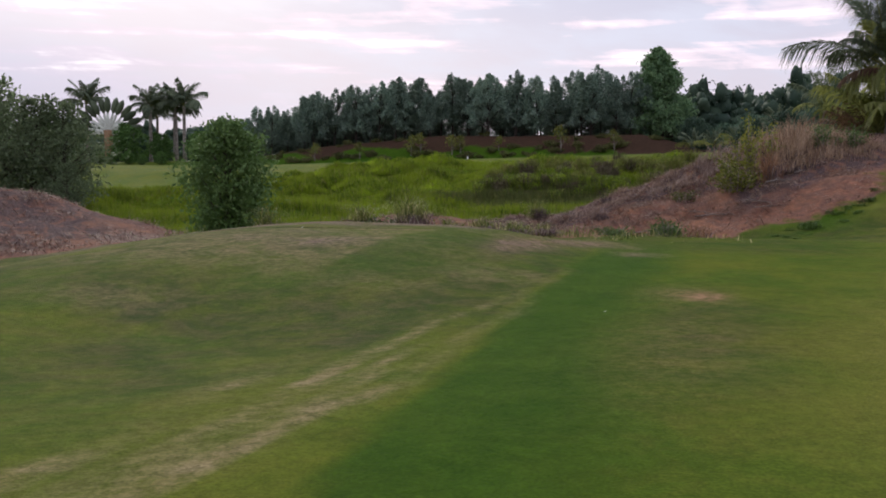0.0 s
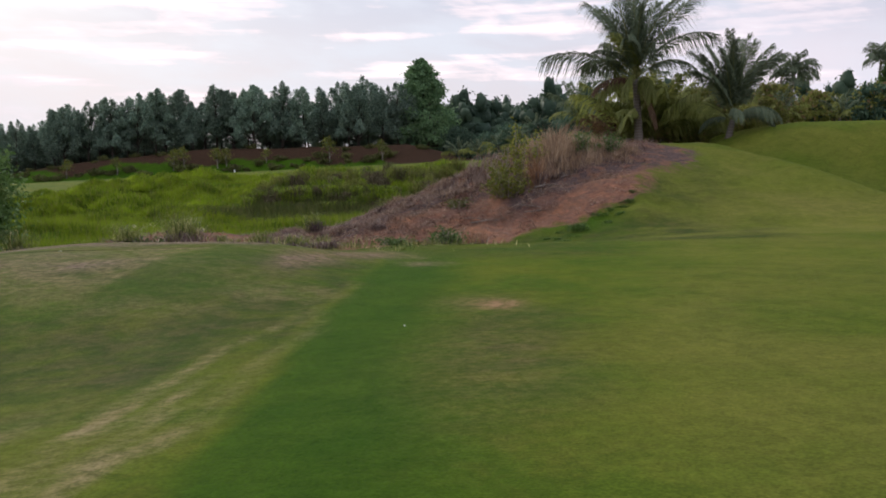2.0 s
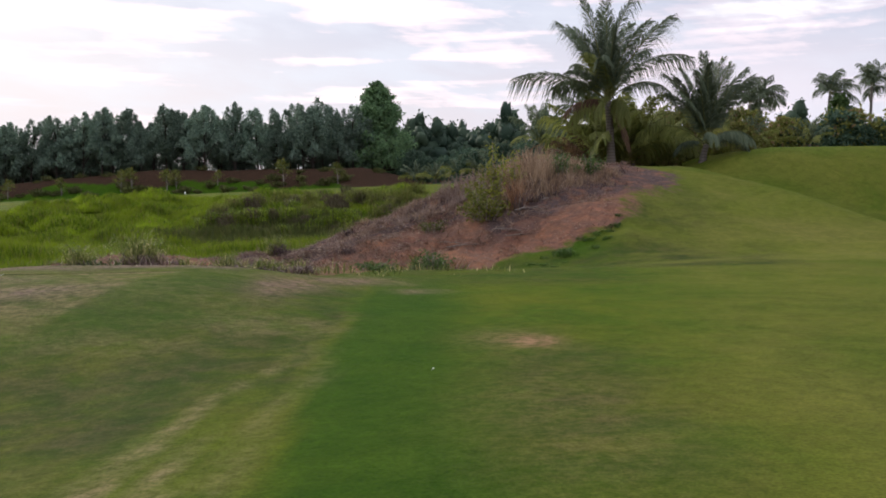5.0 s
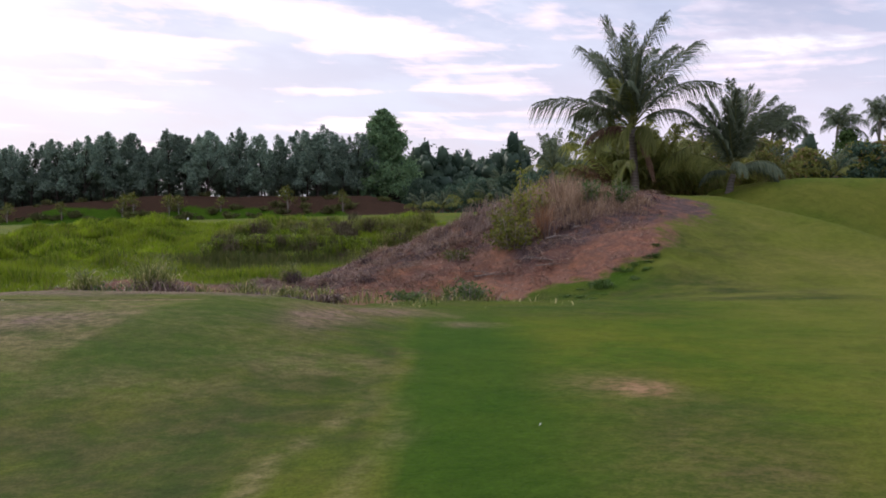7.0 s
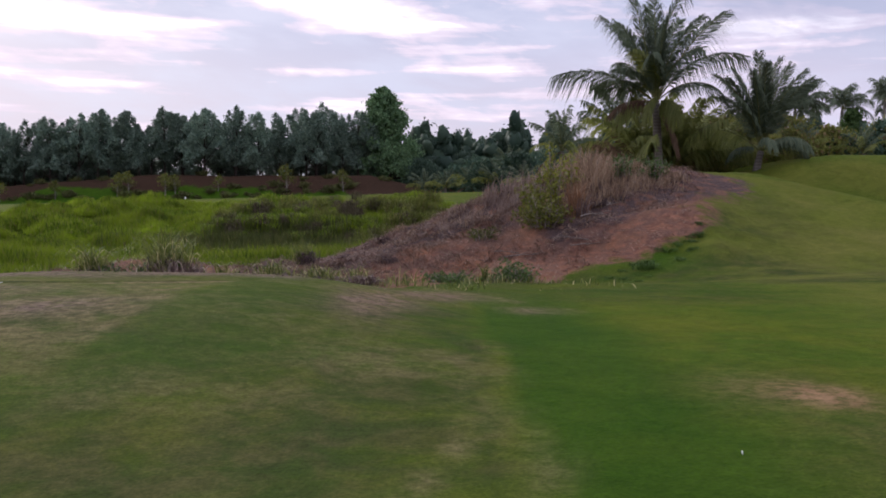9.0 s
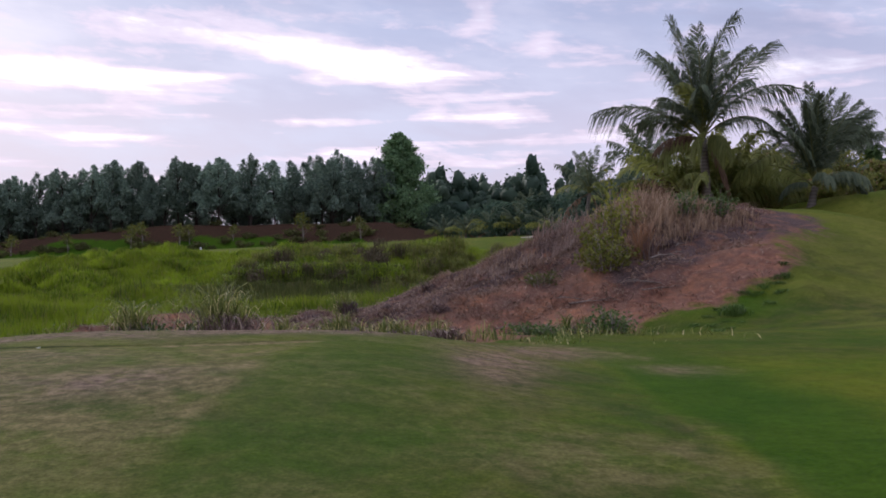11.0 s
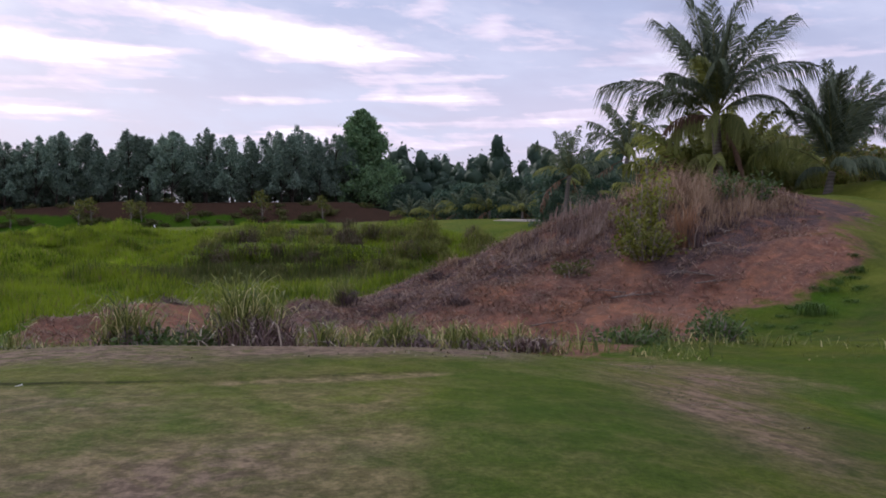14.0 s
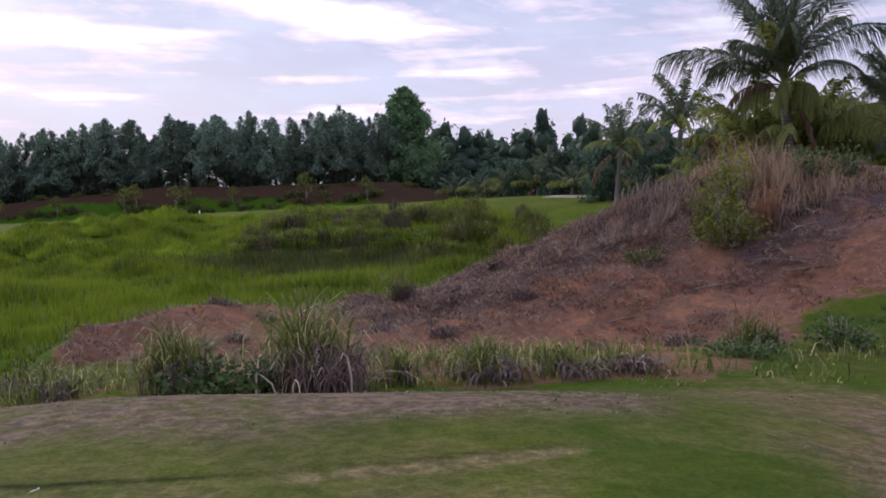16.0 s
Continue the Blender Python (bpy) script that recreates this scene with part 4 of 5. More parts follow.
def palm(name, rng, trunk_h, long, fronds, label, category="palm", group="", lean=(0.0, 0.0), trunk_r=0.17, stations=34, young=2, dead=2, leaflet=0.85, width=0.05, flare=1.35, trunk_mat=None, habit=(), swept=1.18):
    ob = new(name)
    tagged(ob, label, category, group)
    s = np.linspace(0, 1, 9)
    line = np.column_stack([lean[0] * s ** 1.6, lean[1] * s ** 1.6, s * trunk_h])
    r = trunk_r * (1 + (flare - 1) * (1 - s) ** 4 - 0.18 * s)
    part("trunk", tube(line, r, 10), trunk_mat or M_PALM_TRUNK, ob, smooth=True)
    head = line[-1]
    for k in range(fronds):
        u = (k + 0.5) / fronds
        az = k * 2.39996 + rng.uniform(-0.25, 0.25)
        lift = radians(88 - 66 * u ** 1.15) + rng.uniform(-0.08, 0.08)
        droop = radians(24 + 66 * u) + rng.uniform(-0.15, 0.15)
        is_dead = k >= fronds - dead
        if is_dead:
            lift, droop = radians(-18) + rng.uniform(-0.2, 0.1), radians(70)
        size = long * rng.uniform(0.86, 1.08) * (0.75 if k < 2 else 1)
        if k < len(habit):
            az, lift, droop, size = radians(habit[k][0]), radians(habit[k][1]), radians(habit[k][2]), habit[k][3]
        stalk, blade = frond(rng, size, az, lift, droop, stations, leaflet * (0.55 if is_dead else 1), 0.3 if is_dead else 0.05, width, 0.95 if is_dead else 0.75 + 0.35 * min(1, max(0, 1.2 - lift)), spread=swept)
        mat = M_FROND_DEAD if is_dead else (M_FROND_YOUNG if k >= fronds - dead - young else M_FROND)
        f = part("frond", (blade[0] + head, blade[1]), mat, ob, "dead brown hanging frond" if is_dead else "")
        part("stalk", (stalk[0] + head, stalk[1]), M_FROND_DEAD if is_dead else M_RACHIS, f)
    return ob


def build_palms():
    rng = np.random.default_rng(31)
    group = "coconut palms on the rise"
    # bearing, rise at the root, arch, length
    tall_crown = [(182, 80, 12, 5.2), (2, 90, 44, 5.5), (178, 72, 40, 4.5), (0, 65, 34, 5.0), (100, 84, 26, 4.6), (80, 78, 34, 4.2), (275, 82, 40, 3.8), (140, 74, 34, 4.2), (40, 78, 30, 4.2),
                  (181, 36, 58, 4.7), (358, 56, 76, 4.6), (4, 42, 105, 3.6), (310, 66, 70, 3.4), (70, 60, 70, 3.6), (120, 60, 66, 3.6), (160, 44, 80, 3.0), (255, 62, 70, 3.2), (95, 88, 10, 4.8), (200, 74, 40, 4.0), (340, 78, 44, 4.2),
                  (215, 52, 70, 3.0), (235, 62, 60, 3.2), (250, 12, 95, 2.3), (292, 6, 95, 2.1), (188, 4, 92, 2.2), (192, 8, 70, 2.4), (176, -8, 60, 2.2), (330, -55, 30, 2.6)]
    a = palm("coconut_palm", rng, 3.45, 5.5, 28, "coconut palm with grey trunk and drooping fronds on the red hill", group=group, lean=(-0.15, 0.0), trunk_r=0.20, young=4, dead=3, stations=110, leaflet=1.5, width=0.044, habit=tall_crown, swept=0.92)
    place(a, 7.9, 47.5)
    low_crown = [(95, 89, 12, 4.4), (180, 74, 40, 4.0), (5, 68, 46, 4.2), (260, 80, 30, 4.0), (175, 76, 30, 3.6), (0, 70, 40, 4.0), (350, 76, 36, 4.0), (190, 70, 54, 3.2), (300, 80, 36, 4.0),
                 (240, 78, 40, 3.8), (80, 80, 36, 4.0), (120, 80, 36, 3.9), (30, 74, 46, 3.6), (60, 84, 26, 4.2), (150, 82, 30, 4.0), (10, 86, 20, 4.2), (265, 36, 92, 2.4), (312, 38, 95, 2.5), (215, 70, 50, 3.2),
                 (5, 42, 105, 2.7), (340, 30, 100, 2.2), (205, 20, 80, 2.0), (182, 40, 78, 3.4)]
    b = palm("coconut_palm", rng, 0.9, 4.6, 23, "short young coconut palm with low arching green fronds", group=group, lean=(0.2, 0.1), trunk_r=0.16, young=1, dead=0, stations=110, leaflet=1.3, width=0.042, habit=low_crown, swept=0.85)
    place(b, 12.25, 47.6)
    blown = [(5, 62, 95, 2.1), (20, 78, 70, 2.0), (340, 46, 90, 2.1), (180, 86, 70, 1.7), (90, 82, 60, 1.8), (270, 80, 70, 1.8), (12, 30, 80, 2.1), (335, 14, 70, 1.9), (40, 52, 95, 1.9), (200, 64, 115, 1.5),
             (165, 76, 80, 1.6), (300, 60, 95, 1.8), (60, 62, 90, 1.8), (0, 84, 60, 2.0), (185, 40, 100, 1.4), (25, 10, 70, 1.7)]
    c = palm("coconut_palm", rng, 4.4, 2.0, 16, "distant windblown coconut palm with dark green crown", group=group, lean=(0.3, 0.0), trunk_r=0.15, stations=40, width=0.06, leaflet=1.5, young=0, dead=0, habit=blown)
    spots = [(18.9, 62, 0.86), (13.6, 58, 0.6), (17.2, 58, 0.7)]
    place(c, *spots[0][:2], 0.0, spots[0][2])
    for k, (x, y, size) in enumerate(spots[1:]):
        place_copy(c, x, y, 0.5 * math.sin(2.3 * k), size)
    h = palm("coconut_palm", rng, 7.8, 2.0, 16, "tall far windblown coconut palm with dark crown", group=group, lean=(0.5, 0.0), trunk_r=0.14, stations=40, width=0.06, leaflet=1.7, young=0, dead=0, habit=[(a0, l0, d0, r0 * 1.4) for a0, l0, d0, r0 in blown])
    place(h, 54.7, 150, 0.2, 1.68)
    for x, y, turn, size in ((61.5, 150, 0.9, 1.82), (66.7, 151, -0.4, 1.85), (72.5, 153, 0.3, 1.9)):
        place_copy(h, x, y, turn, size)
    d = palm("palm", rng, 0.9, 2.8, 16, "low bushy palm with green and yellowing fronds", group="bushy palms behind the hill", trunk_r=0.14, stations=28, width=0.09, young=5, dead=2, leaflet=1.0)
    f = palm("palm", rng, 0.5, 2.9, 16, "young yellow-green palm with arching fronds under the coconut palms", group="bushy palms behind the hill", trunk_r=0.12, stations=48, width=0.07, young=14, dead=2, leaflet=1.1)
    place(f, 9.3, 49.6, 0.4, 1.25)
    for k, (x, y, size) in enumerate([(7.6, 49.3, 1.4), (8.7, 49.0, 1.3), (10.4, 50.6, 1.15), (6.9, 51.0, 0.75), (14.3, 52, 0.6), (8.4, 52.4, 0.85), (11.6, 50.6, 0.6)]):
        place_copy(f, x, y, 1.7 * k + 1.0, size)
    withered = [(150, 62, 40, 3.0), (185, 48, 50, 2.9), (205, 66, 46, 2.7), (120, 74, 30, 2.8), (230, 50, 70, 2.2), (170, 74, 30, 3.1), (190, 56, 44, 2.9), (160, 40, 60, 2.6), (215, 60, 50, 2.5)]
    g = palm("palm", rng, 0.4, 2.9, 9, "withered young palm with reddish-brown fronds beside the coconut palm", group="bushy palms behind the hill", trunk_r=0.11, stations=44, width=0.06, young=0, dead=9, leaflet=2.2, habit=withered)
    place(g, 7.1, 48.6, 0.0, 0.9)
    spots = [(7.6, 90, 1.0), (6.6, 53, 0.9), (8.2, 80, 0.9), (4.2, 86, 0.8), (10.4, 74, 1.1), (2.0, 92, 0.9), (-0.5, 96, 0.85), (-2.8, 99, 0.8), (12.2, 70, 0.9), (10.2, 53, 0.85), (6.4, 56, 0.7), (16.6, 55, 0.7), (5.2, 94, 0.9), (-5.0, 103, 0.8), (1.8, 100, 0.9), (8.0, 96, 1.0), (19.5, 54, 0.6), (9.2, 56, 0.9), (11.6, 57, 0.9), (13.4, 78, 1.1), (16, 74, 1.1), (5.0, 91, 0.7)]
    place(d, *spots[0][:2], 0.3, spots[0][2])
    for k, (x, y, size) in enumerate(spots[1:]):
        place_copy(d, x, y, 1.3 * k + 0.5, size)
    e = palm("coconut_palm", rng, 3.2, 3.1, 18, "distant coconut palm with dark feathery crown above the scrub", group="palms behind the hill", lean=(0.3, 0.0), trunk_r=0.15, stations=30, width=0.09, leaflet=1.0)
    place(e, 6.1, 76, 0.4, 1.15)
    for k, (x, y, size) in enumerate([(10.2, 77, 1.45), (8.6, 83, 0.85), (14, 80, 0.95), (3.0, 96, 0.75), (12.4, 72, 0.8)]):
        place_copy(e, x, y, 2.1 * k, size)


build_palms()


# ---------------------------------------------------------------- grasses
def scatter(rng, n, x0, x1, y0, y1):
    return rng.uniform(x0, x1, n), rng.uniform(y0, y1, n)


def spikes(rng, base, height_m, width, lean):
    """Far grass: one slim bent-over triangle a blade."""
    n = len(base)
    az = rng.uniform(0, 2 * np.pi, n)
    side = np.stack([np.cos(az), np.sin(az), np.zeros(n)], 1)
    out = rng.normal(size=(n, 3)) * (1, 1, 0)
    w, h, l = width[:, None], height_m[:, None], lean[:, None]
    verts = np.stack([base - side * w / 2, base + side * w / 2, base + out * l + (0, 0, 1) * h], 1).reshape(-1, 3)
    return verts, np.arange(n * 3).reshape(-1, 3)


def build_reeds():
    rng = np.random.default_rng(12)
    x, y = scatter(rng, 640000, -58, 4, 23, 90)
    f = fields(x, y)
    keep = (f["rank"] > rng.uniform(0.15, 1, len(x))) & (f["soil"] < 0.3)
    keep &= rng.uniform(0, 1, len(x)) < np.interp(y, [23, 40, 86], [1.0, 0.85, 0.6])
    x, y = x[keep], y[keep]
    lump = value_noise(x, y, 2.2, 22) * 0.6 + value_noise(x, y, 0.9, 23) * 0.4
    tall = (0.22 + 0.38 * sm(-0.3, 0.7, lump)) * rng.uniform(0.5, 1.3, len(x)) * np.interp(y, [23, 30, 50, 86], [0.6, 0.8, 1.1, 0.9])
    base = np.column_stack([x, y, height(x, y) - 0.03])
    wide = np.interp(y, [23, 86], [0.035, 0.10]) * rng.uniform(0.6, 1.4, len(x))
    part("rank_grass", spikes(rng, base, tall, wide, tall * rng.uniform(0.1, 0.5, len(x))), M_REED)
    tagged(bpy.data.objects["rank_grass"], "bright green rank grass filling the wet basin", "tall grass", kind="stuff")


build_reeds()


# Dark blades on the step's front face: its shade put into the grass colour.
def build_shaded_grass():
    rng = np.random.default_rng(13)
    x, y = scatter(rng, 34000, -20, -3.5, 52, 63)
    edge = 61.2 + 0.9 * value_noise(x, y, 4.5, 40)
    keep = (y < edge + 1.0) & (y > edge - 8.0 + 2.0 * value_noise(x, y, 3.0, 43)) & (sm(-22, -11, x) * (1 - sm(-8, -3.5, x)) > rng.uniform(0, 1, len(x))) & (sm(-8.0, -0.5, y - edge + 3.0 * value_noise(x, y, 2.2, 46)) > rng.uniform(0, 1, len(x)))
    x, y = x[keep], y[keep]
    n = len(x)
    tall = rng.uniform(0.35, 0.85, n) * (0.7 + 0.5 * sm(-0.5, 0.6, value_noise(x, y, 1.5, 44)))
    part("sedge", spikes(rng, np.column_stack([x, y, height(x, y) - 0.03]), tall, rng.uniform(0.05, 0.11, n), tall * rng.uniform(0.05, 0.35, n)), M_SHADED_GRASS)
    tagged(bpy.data.objects["sedge"], "grass coloured dark for shade on the steep face of the basin", "tall grass", kind="stuff")


build_shaded_grass()


def build_hill_grass():
    rng = np.random.default_rng(14)
    x, y = scatter(rng, 8500, -13, 9, 25, 43)
    q, cz, d = hill_shape(x, y)
    f = fields(x, y)
    keep = (f["soil"] > 0.45) & (value_noise(x, y, 1.1, 31) + value_noise(x, y, 3.5, 32) * 0.7 > rng.uniform(-0.45, 0.8, len(x)))
    keep &= x < np.interp(y, [24, 27, 30, 32, 38, 44], [0.2, 1.2, 2.8, 4.6, 7.2, 8.0]) + rng.uniform(-0.8, 0.8, len(x))
    x, y, q = x[keep], y[keep], q[keep]
    lx, ly = scatter(rng, 5200, -30, -9, 12, 30)
    ok = (fields(lx, ly)["soil"] > 0.5) & (value_noise(lx, ly, 1.4, 33) > rng.uniform(-0.9, 0.4, len(lx)))
    x, y, q = np.concatenate([x, lx[ok]]), np.concatenate([y, ly[ok]]), np.concatenate([q, np.full(ok.sum(), 0.5)])
    per = 13
    bx = np.repeat(x, per) + rng.normal(size=len(x) * per) * 0.13
    by = np.repeat(y, per) + rng.normal(size=len(x) * per) * 0.13
    tall = np.repeat(0.05 + 0.16 * rng.uniform(0, 1, len(x)) ** 4 + 0.05 * q, per) * rng.uniform(0.5, 1.4, len(bx))
    base = np.column_stack([bx, by, height(bx, by) - 0.02])
    part("dry_grass", blades(rng, base, tall, 0.02, tall * rng.uniform(0.8, 3.4, len(bx)), (-0.4, -0.5)), M_RUST)
    tagged(bpy.data.objects["dry_grass"], "dry reddish brown grass over the soil hill", "dry grass", kind="stuff")
    # long straw lying down the slope
    x, y = scatter(rng, 20000, -8, 6, 27, 39)
    f = fields(x, y)
    keep = (f["soil"] > 0.6) & (f["thatch"] + 0.25 > rng.uniform(0, 1, len(x))) & (value_noise(x, y, 0.9, 36) > rng.uniform(-0.8, 0.6, len(x)))
    x, y = x[keep], y[keep]
    n = len(x)
    base = np.column_stack([x, y, height(x, y) - 0.01])
    tall = rng.uniform(0.04, 0.16, n)
    part("fallen_straw", blades(rng, base, tall, rng.uniform(0.012, 0.03, n), rng.uniform(0.15, 0.6, n), (-0.6, -1.6)), M_PALE_STRAW)
    tagged(bpy.data.objects["fallen_straw"], "matted straw lying down the red slope", "dry grass", kind="stuff")
    # tall straw in clumps along the crest
    many = 300
    cx, cy = np.where(rng.uniform(0, 1, many) < 0.6, rng.normal(3.7, 1.3, many), rng.uniform(-3.5, 6.5, many)), 36.9 + rng.normal(0, 1.2, many)
    per = 18
    ct = np.repeat((0.22 + 0.95 * rng.uniform(0, 1, many) ** 1.5) * (0.28 + 0.78 * np.exp(-(((cx - 3.6) / 1.5) ** 2))), per)
    x, y = np.repeat(cx, per) + rng.normal(size=many * per) * 0.15, np.repeat(cy, per) + rng.normal(size=many * per) * 0.15
    n = len(x)
    tall = ct * rng.uniform(0.3, 1.1, n) + 0.05
    base = np.column_stack([x, y, height(x, y) - 0.02])
    part("crest_straw", blades(rng, base, tall, 0.024, tall * rng.uniform(0.15, 0.9, n), (0.08, 0.0)), M_STRAW)
    many = 130
    cx, cy = rng.uniform(-2.6, 1.6, many), 36.4 + rng.normal(0, 0.9, many)
    x, y = np.repeat(cx, per) + rng.normal(size=many * per) * 0.14, np.repeat(cy, per) + rng.normal(size=many * per) * 0.14
    n = len(x)
    tall = np.repeat(0.2 + 0.6 * rng.uniform(0, 1, many) ** 1.4, per) * rng.uniform(0.4, 1.15, n) * np.interp(x, [-2.6, -0.6, 0.4, 1.6], [0.25, 0.45, 1.0, 1.1])
    base = np.column_stack([x, y, height(x, y) - 0.02])
    part("shoulder_straw", blades(rng, base, tall, 0.022, tall * rng.uniform(0.15, 0.8, n), (0.06, 0.0)), M_DULL_STRAW)
    tagged(bpy.data.objects["shoulder_straw"], "purple-brown dead grass standing on the shoulder of the hill", "dry grass", kind="stuff")
    tagged(bpy.data.objects["crest_straw"], "tall pale dead grass along the crest of the hill", "dry grass", kind="stuff")


build_hill_grass()


def build_edge_grass():
    rng = np.random.default_rng(15)
    x, y = scatter(rng, 30000, -13, 3, 21.2, 28)
    full = np.interp(x, [-11, -9, -7, -3.8, -1.6, -0.8, 2], [0.9, 0.8, 0.35, 0.65, 0.55, 0.30, 0.10])
    keep = (1.7 * value_noise(x, y, 0.8, 51) + 0.9 * value_noise(x, y, 2.6, 52) + 0.9 * full > rng.uniform(-0.2, 1.4, len(x))) & (y < 23.6 + np.interp(x, [-8, -7], [3.2, 0.0]) + rng.exponential(1.0, len(x))) & (x < 1.6 + rng.uniform(-2.2, 1, len(x)))
    x, y, full = x[keep], y[keep], full[keep]
    tall = (0.05 + 0.33 * rng.uniform(0, 1, len(x)) ** 1.8) * np.interp(y, [21.2, 22.0, 28], [0.25, 1.0, 0.8]) * (0.6 + 0.6 * full) * (0.55 + 0.7 * sm(-0.5, 0.6, value_noise(x, y, 0.6, 53)))
    base = np.column_stack([x, y, height(x, y) - 0.02])
    part("edge_grass", blades(rng, base, tall, rng.uniform(0.010, 0.026, len(x)), tall * rng.uniform(0.2, 1.5, len(x))), M_TUSSOCK)
    tagged(bpy.data.objects["edge_grass"], "sparse yellow-green grass between tee edge and red hill", "grass", kind="stuff")


build_edge_grass()


def build_stubble():
    """Short torn grass standing in the worn strip before the tee's edge and in the bare band beside it."""
    rng = np.random.default_rng(16)
    x, y = scatter(rng, 9000, -11, 0.6, 16.6, 21.5)
    f = fields(x, y)
    keep = (f["bare"] > 0.25) & (value_noise(x, y, 0.35, 54) + 0.6 * value_noise(x, y, 1.1, 55) > rng.uniform(-0.3, 0.9, len(x)))
    x, y = x[keep], y[keep]
    n = len(x)
    tall = rng.uniform(0.008, 0.028, n) * (0.7 + 0.6 * sm(-0.2, 0.8, value_noise(x, y, 0.5, 56)))
    base = np.column_stack([x, y, height(x, y) - 0.005])
    part("stubble", blades(rng, base, tall, rng.uniform(0.008, 0.02, n), tall * rng.uniform(1.0, 2.6, n)), M_STUBBLE)
    tagged(bpy.data.objects["stubble"], "short torn grey-brown grass on worn ground", "dry grass", kind="stuff")


build_stubble()


def tussock(name, rng, x, y, tall, wide, n, label, dead=0.35, mat=None, category="grass tussock", skirt_mat=None):
    ob = thing(name, x, y, label, category, "tussocks along the tee edge")
    n = int(n * 0.8)
    c = rng.normal(size=(n, 2)) * wide * 0.17
    base = np.column_stack([c, np.zeros(n)])
    h = tall * rng.uniform(0.35, 1.1, n) * np.exp(-0.5 * (np.hypot(c[:, 0], c[:, 1]) / (wide * 0.45)) ** 2)
    part("blade_clump", arching(rng, base, h, rng.uniform(0.010, 0.026, n)[:, None], np.minimum(h * rng.uniform(0.15, 1.25, n), 0.62 * wide)), mat or M_TUSSOCK, ob)
    tagged(ob.children[-1], kind="stuff")
    k = int(n * dead)
    if k:
        c = rng.normal(size=(k, 2)) * wide * 0.16 + (0.17 * wide, -0.24 * wide)
        base = np.column_stack([c, np.full(k, 0.02)])
        h = tall * rng.uniform(0.25, 0.58, k)
        part("dead_skirt", arching(rng, base, h, rng.uniform(0.014, 0.03, k)[:, None], np.minimum(wide * rng.uniform(0.2, 0.5, k), h * 1.8)), skirt_mat or M_DEAD, ob, "dead purple-brown straw skirt")
        tagged(ob.children[-1], kind="stuff")
    return ob


def build_tussocks():
    rng = np.random.default_rng(17)
    tussock("tussock", rng, -5.65, 21.5, 1.02, 1.3, 620, "large green grass tussock with a skirt of dead straw", 0.75, None, "grass tussock", M_SKIRT)
    tussock("tussock", rng, -7.0, 21.6, 0.82, 0.95, 420, "upright green grass tussock beside a leafy shrub", 0.3)
    tussock("tussock", rng, -3.9, 21.9, 0.52, 0.95, 300, "low green tussock with fallen straw", 0.6)
    tussock("tussock", rng, -3.1, 22.2, 0.42, 1.2, 260, "thin yellowing grass tuft at the tee edge", 0.4)
    tussock("tussock", rng, -2.4, 22.3, 0.42, 0.7, 110, "collapsed dead straw tuft", 2.6, None, "grass tussock", M_SKIRT)
    tussock("tussock", rng, -0.1, 25.5, 0.55, 0.4, 130, "small yellowing grass tuft by the red soil", 0.3)
    tussock("tussock", rng, -4.75, 21.7, 0.5, 0.5, 120, "thin green grass tuft", 0.3)
    tussock("tussock", rng, -10.0, 22.1, 0.95, 1.0, 330, "pale yellow-green spiky grass tussock beside the round bush", 0.3)
    tussock("tussock", rng, -8.4, 22.0, 0.55, 0.8, 90, "sparse pale straw tuft at the tee edge", 0.6)
    tussock("tussock", rng, -9.2, 23.0, 0.5, 0.9, 90, "sparse straw-coloured grass tuft", 0.6)
    tussock("tussock", rng, -5.7, 35.4, 0.9, 0.9, 260, "dark tuft with yellow-green spikes at the end of the red hill", 0.8)


build_tussocks()


def leafy_plant(name, rng, x, y, tall, wide, n, leaf, mat, label, category="shrub", group="", long=1.0):
    ob = thing(name, x, y, label, category, group)
    stems, centres = [], []
    for k in range(max(5, n // 45)):
        az, r = rng.uniform(0, 6.28), wide * 0.5 * math.sqrt(rng.uniform(0, 1))
        tip = np.array([r * math.cos(az), r * math.sin(az), tall * rng.uniform(0.45, 1.0) * (1 - 0.35 * (r / (wide * 0.5)) ** 2)])
        root, mid = tip * (0.5, 0.5, 0), tip * (0.7, 0.7, 0.55)
        stems.append(tube([root, mid, tip], [0.02, 0.014, 0.004], 4))
        m = max(8, int(45 * rng.uniform(0.6, 1.4)))
        u = rng.uniform(0.12, 1.05, m)[:, None]
        centres.append(root + (mid - root) * np.minimum(1, 2 * u) + (tip - mid) * np.maximum(0, 2 * u - 1) + rng.normal(size=(m, 3)) * (wide * 0.09 + 0.03, wide * 0.09 + 0.03, tall * 0.07))
    tagged(part("branching_stem", join(stems), M_STICK, ob), kind="stuff")
    part("foliage", leaves(rng, np.concatenate(centres), leaf, 0.0, long), mat, ob)
    return ob


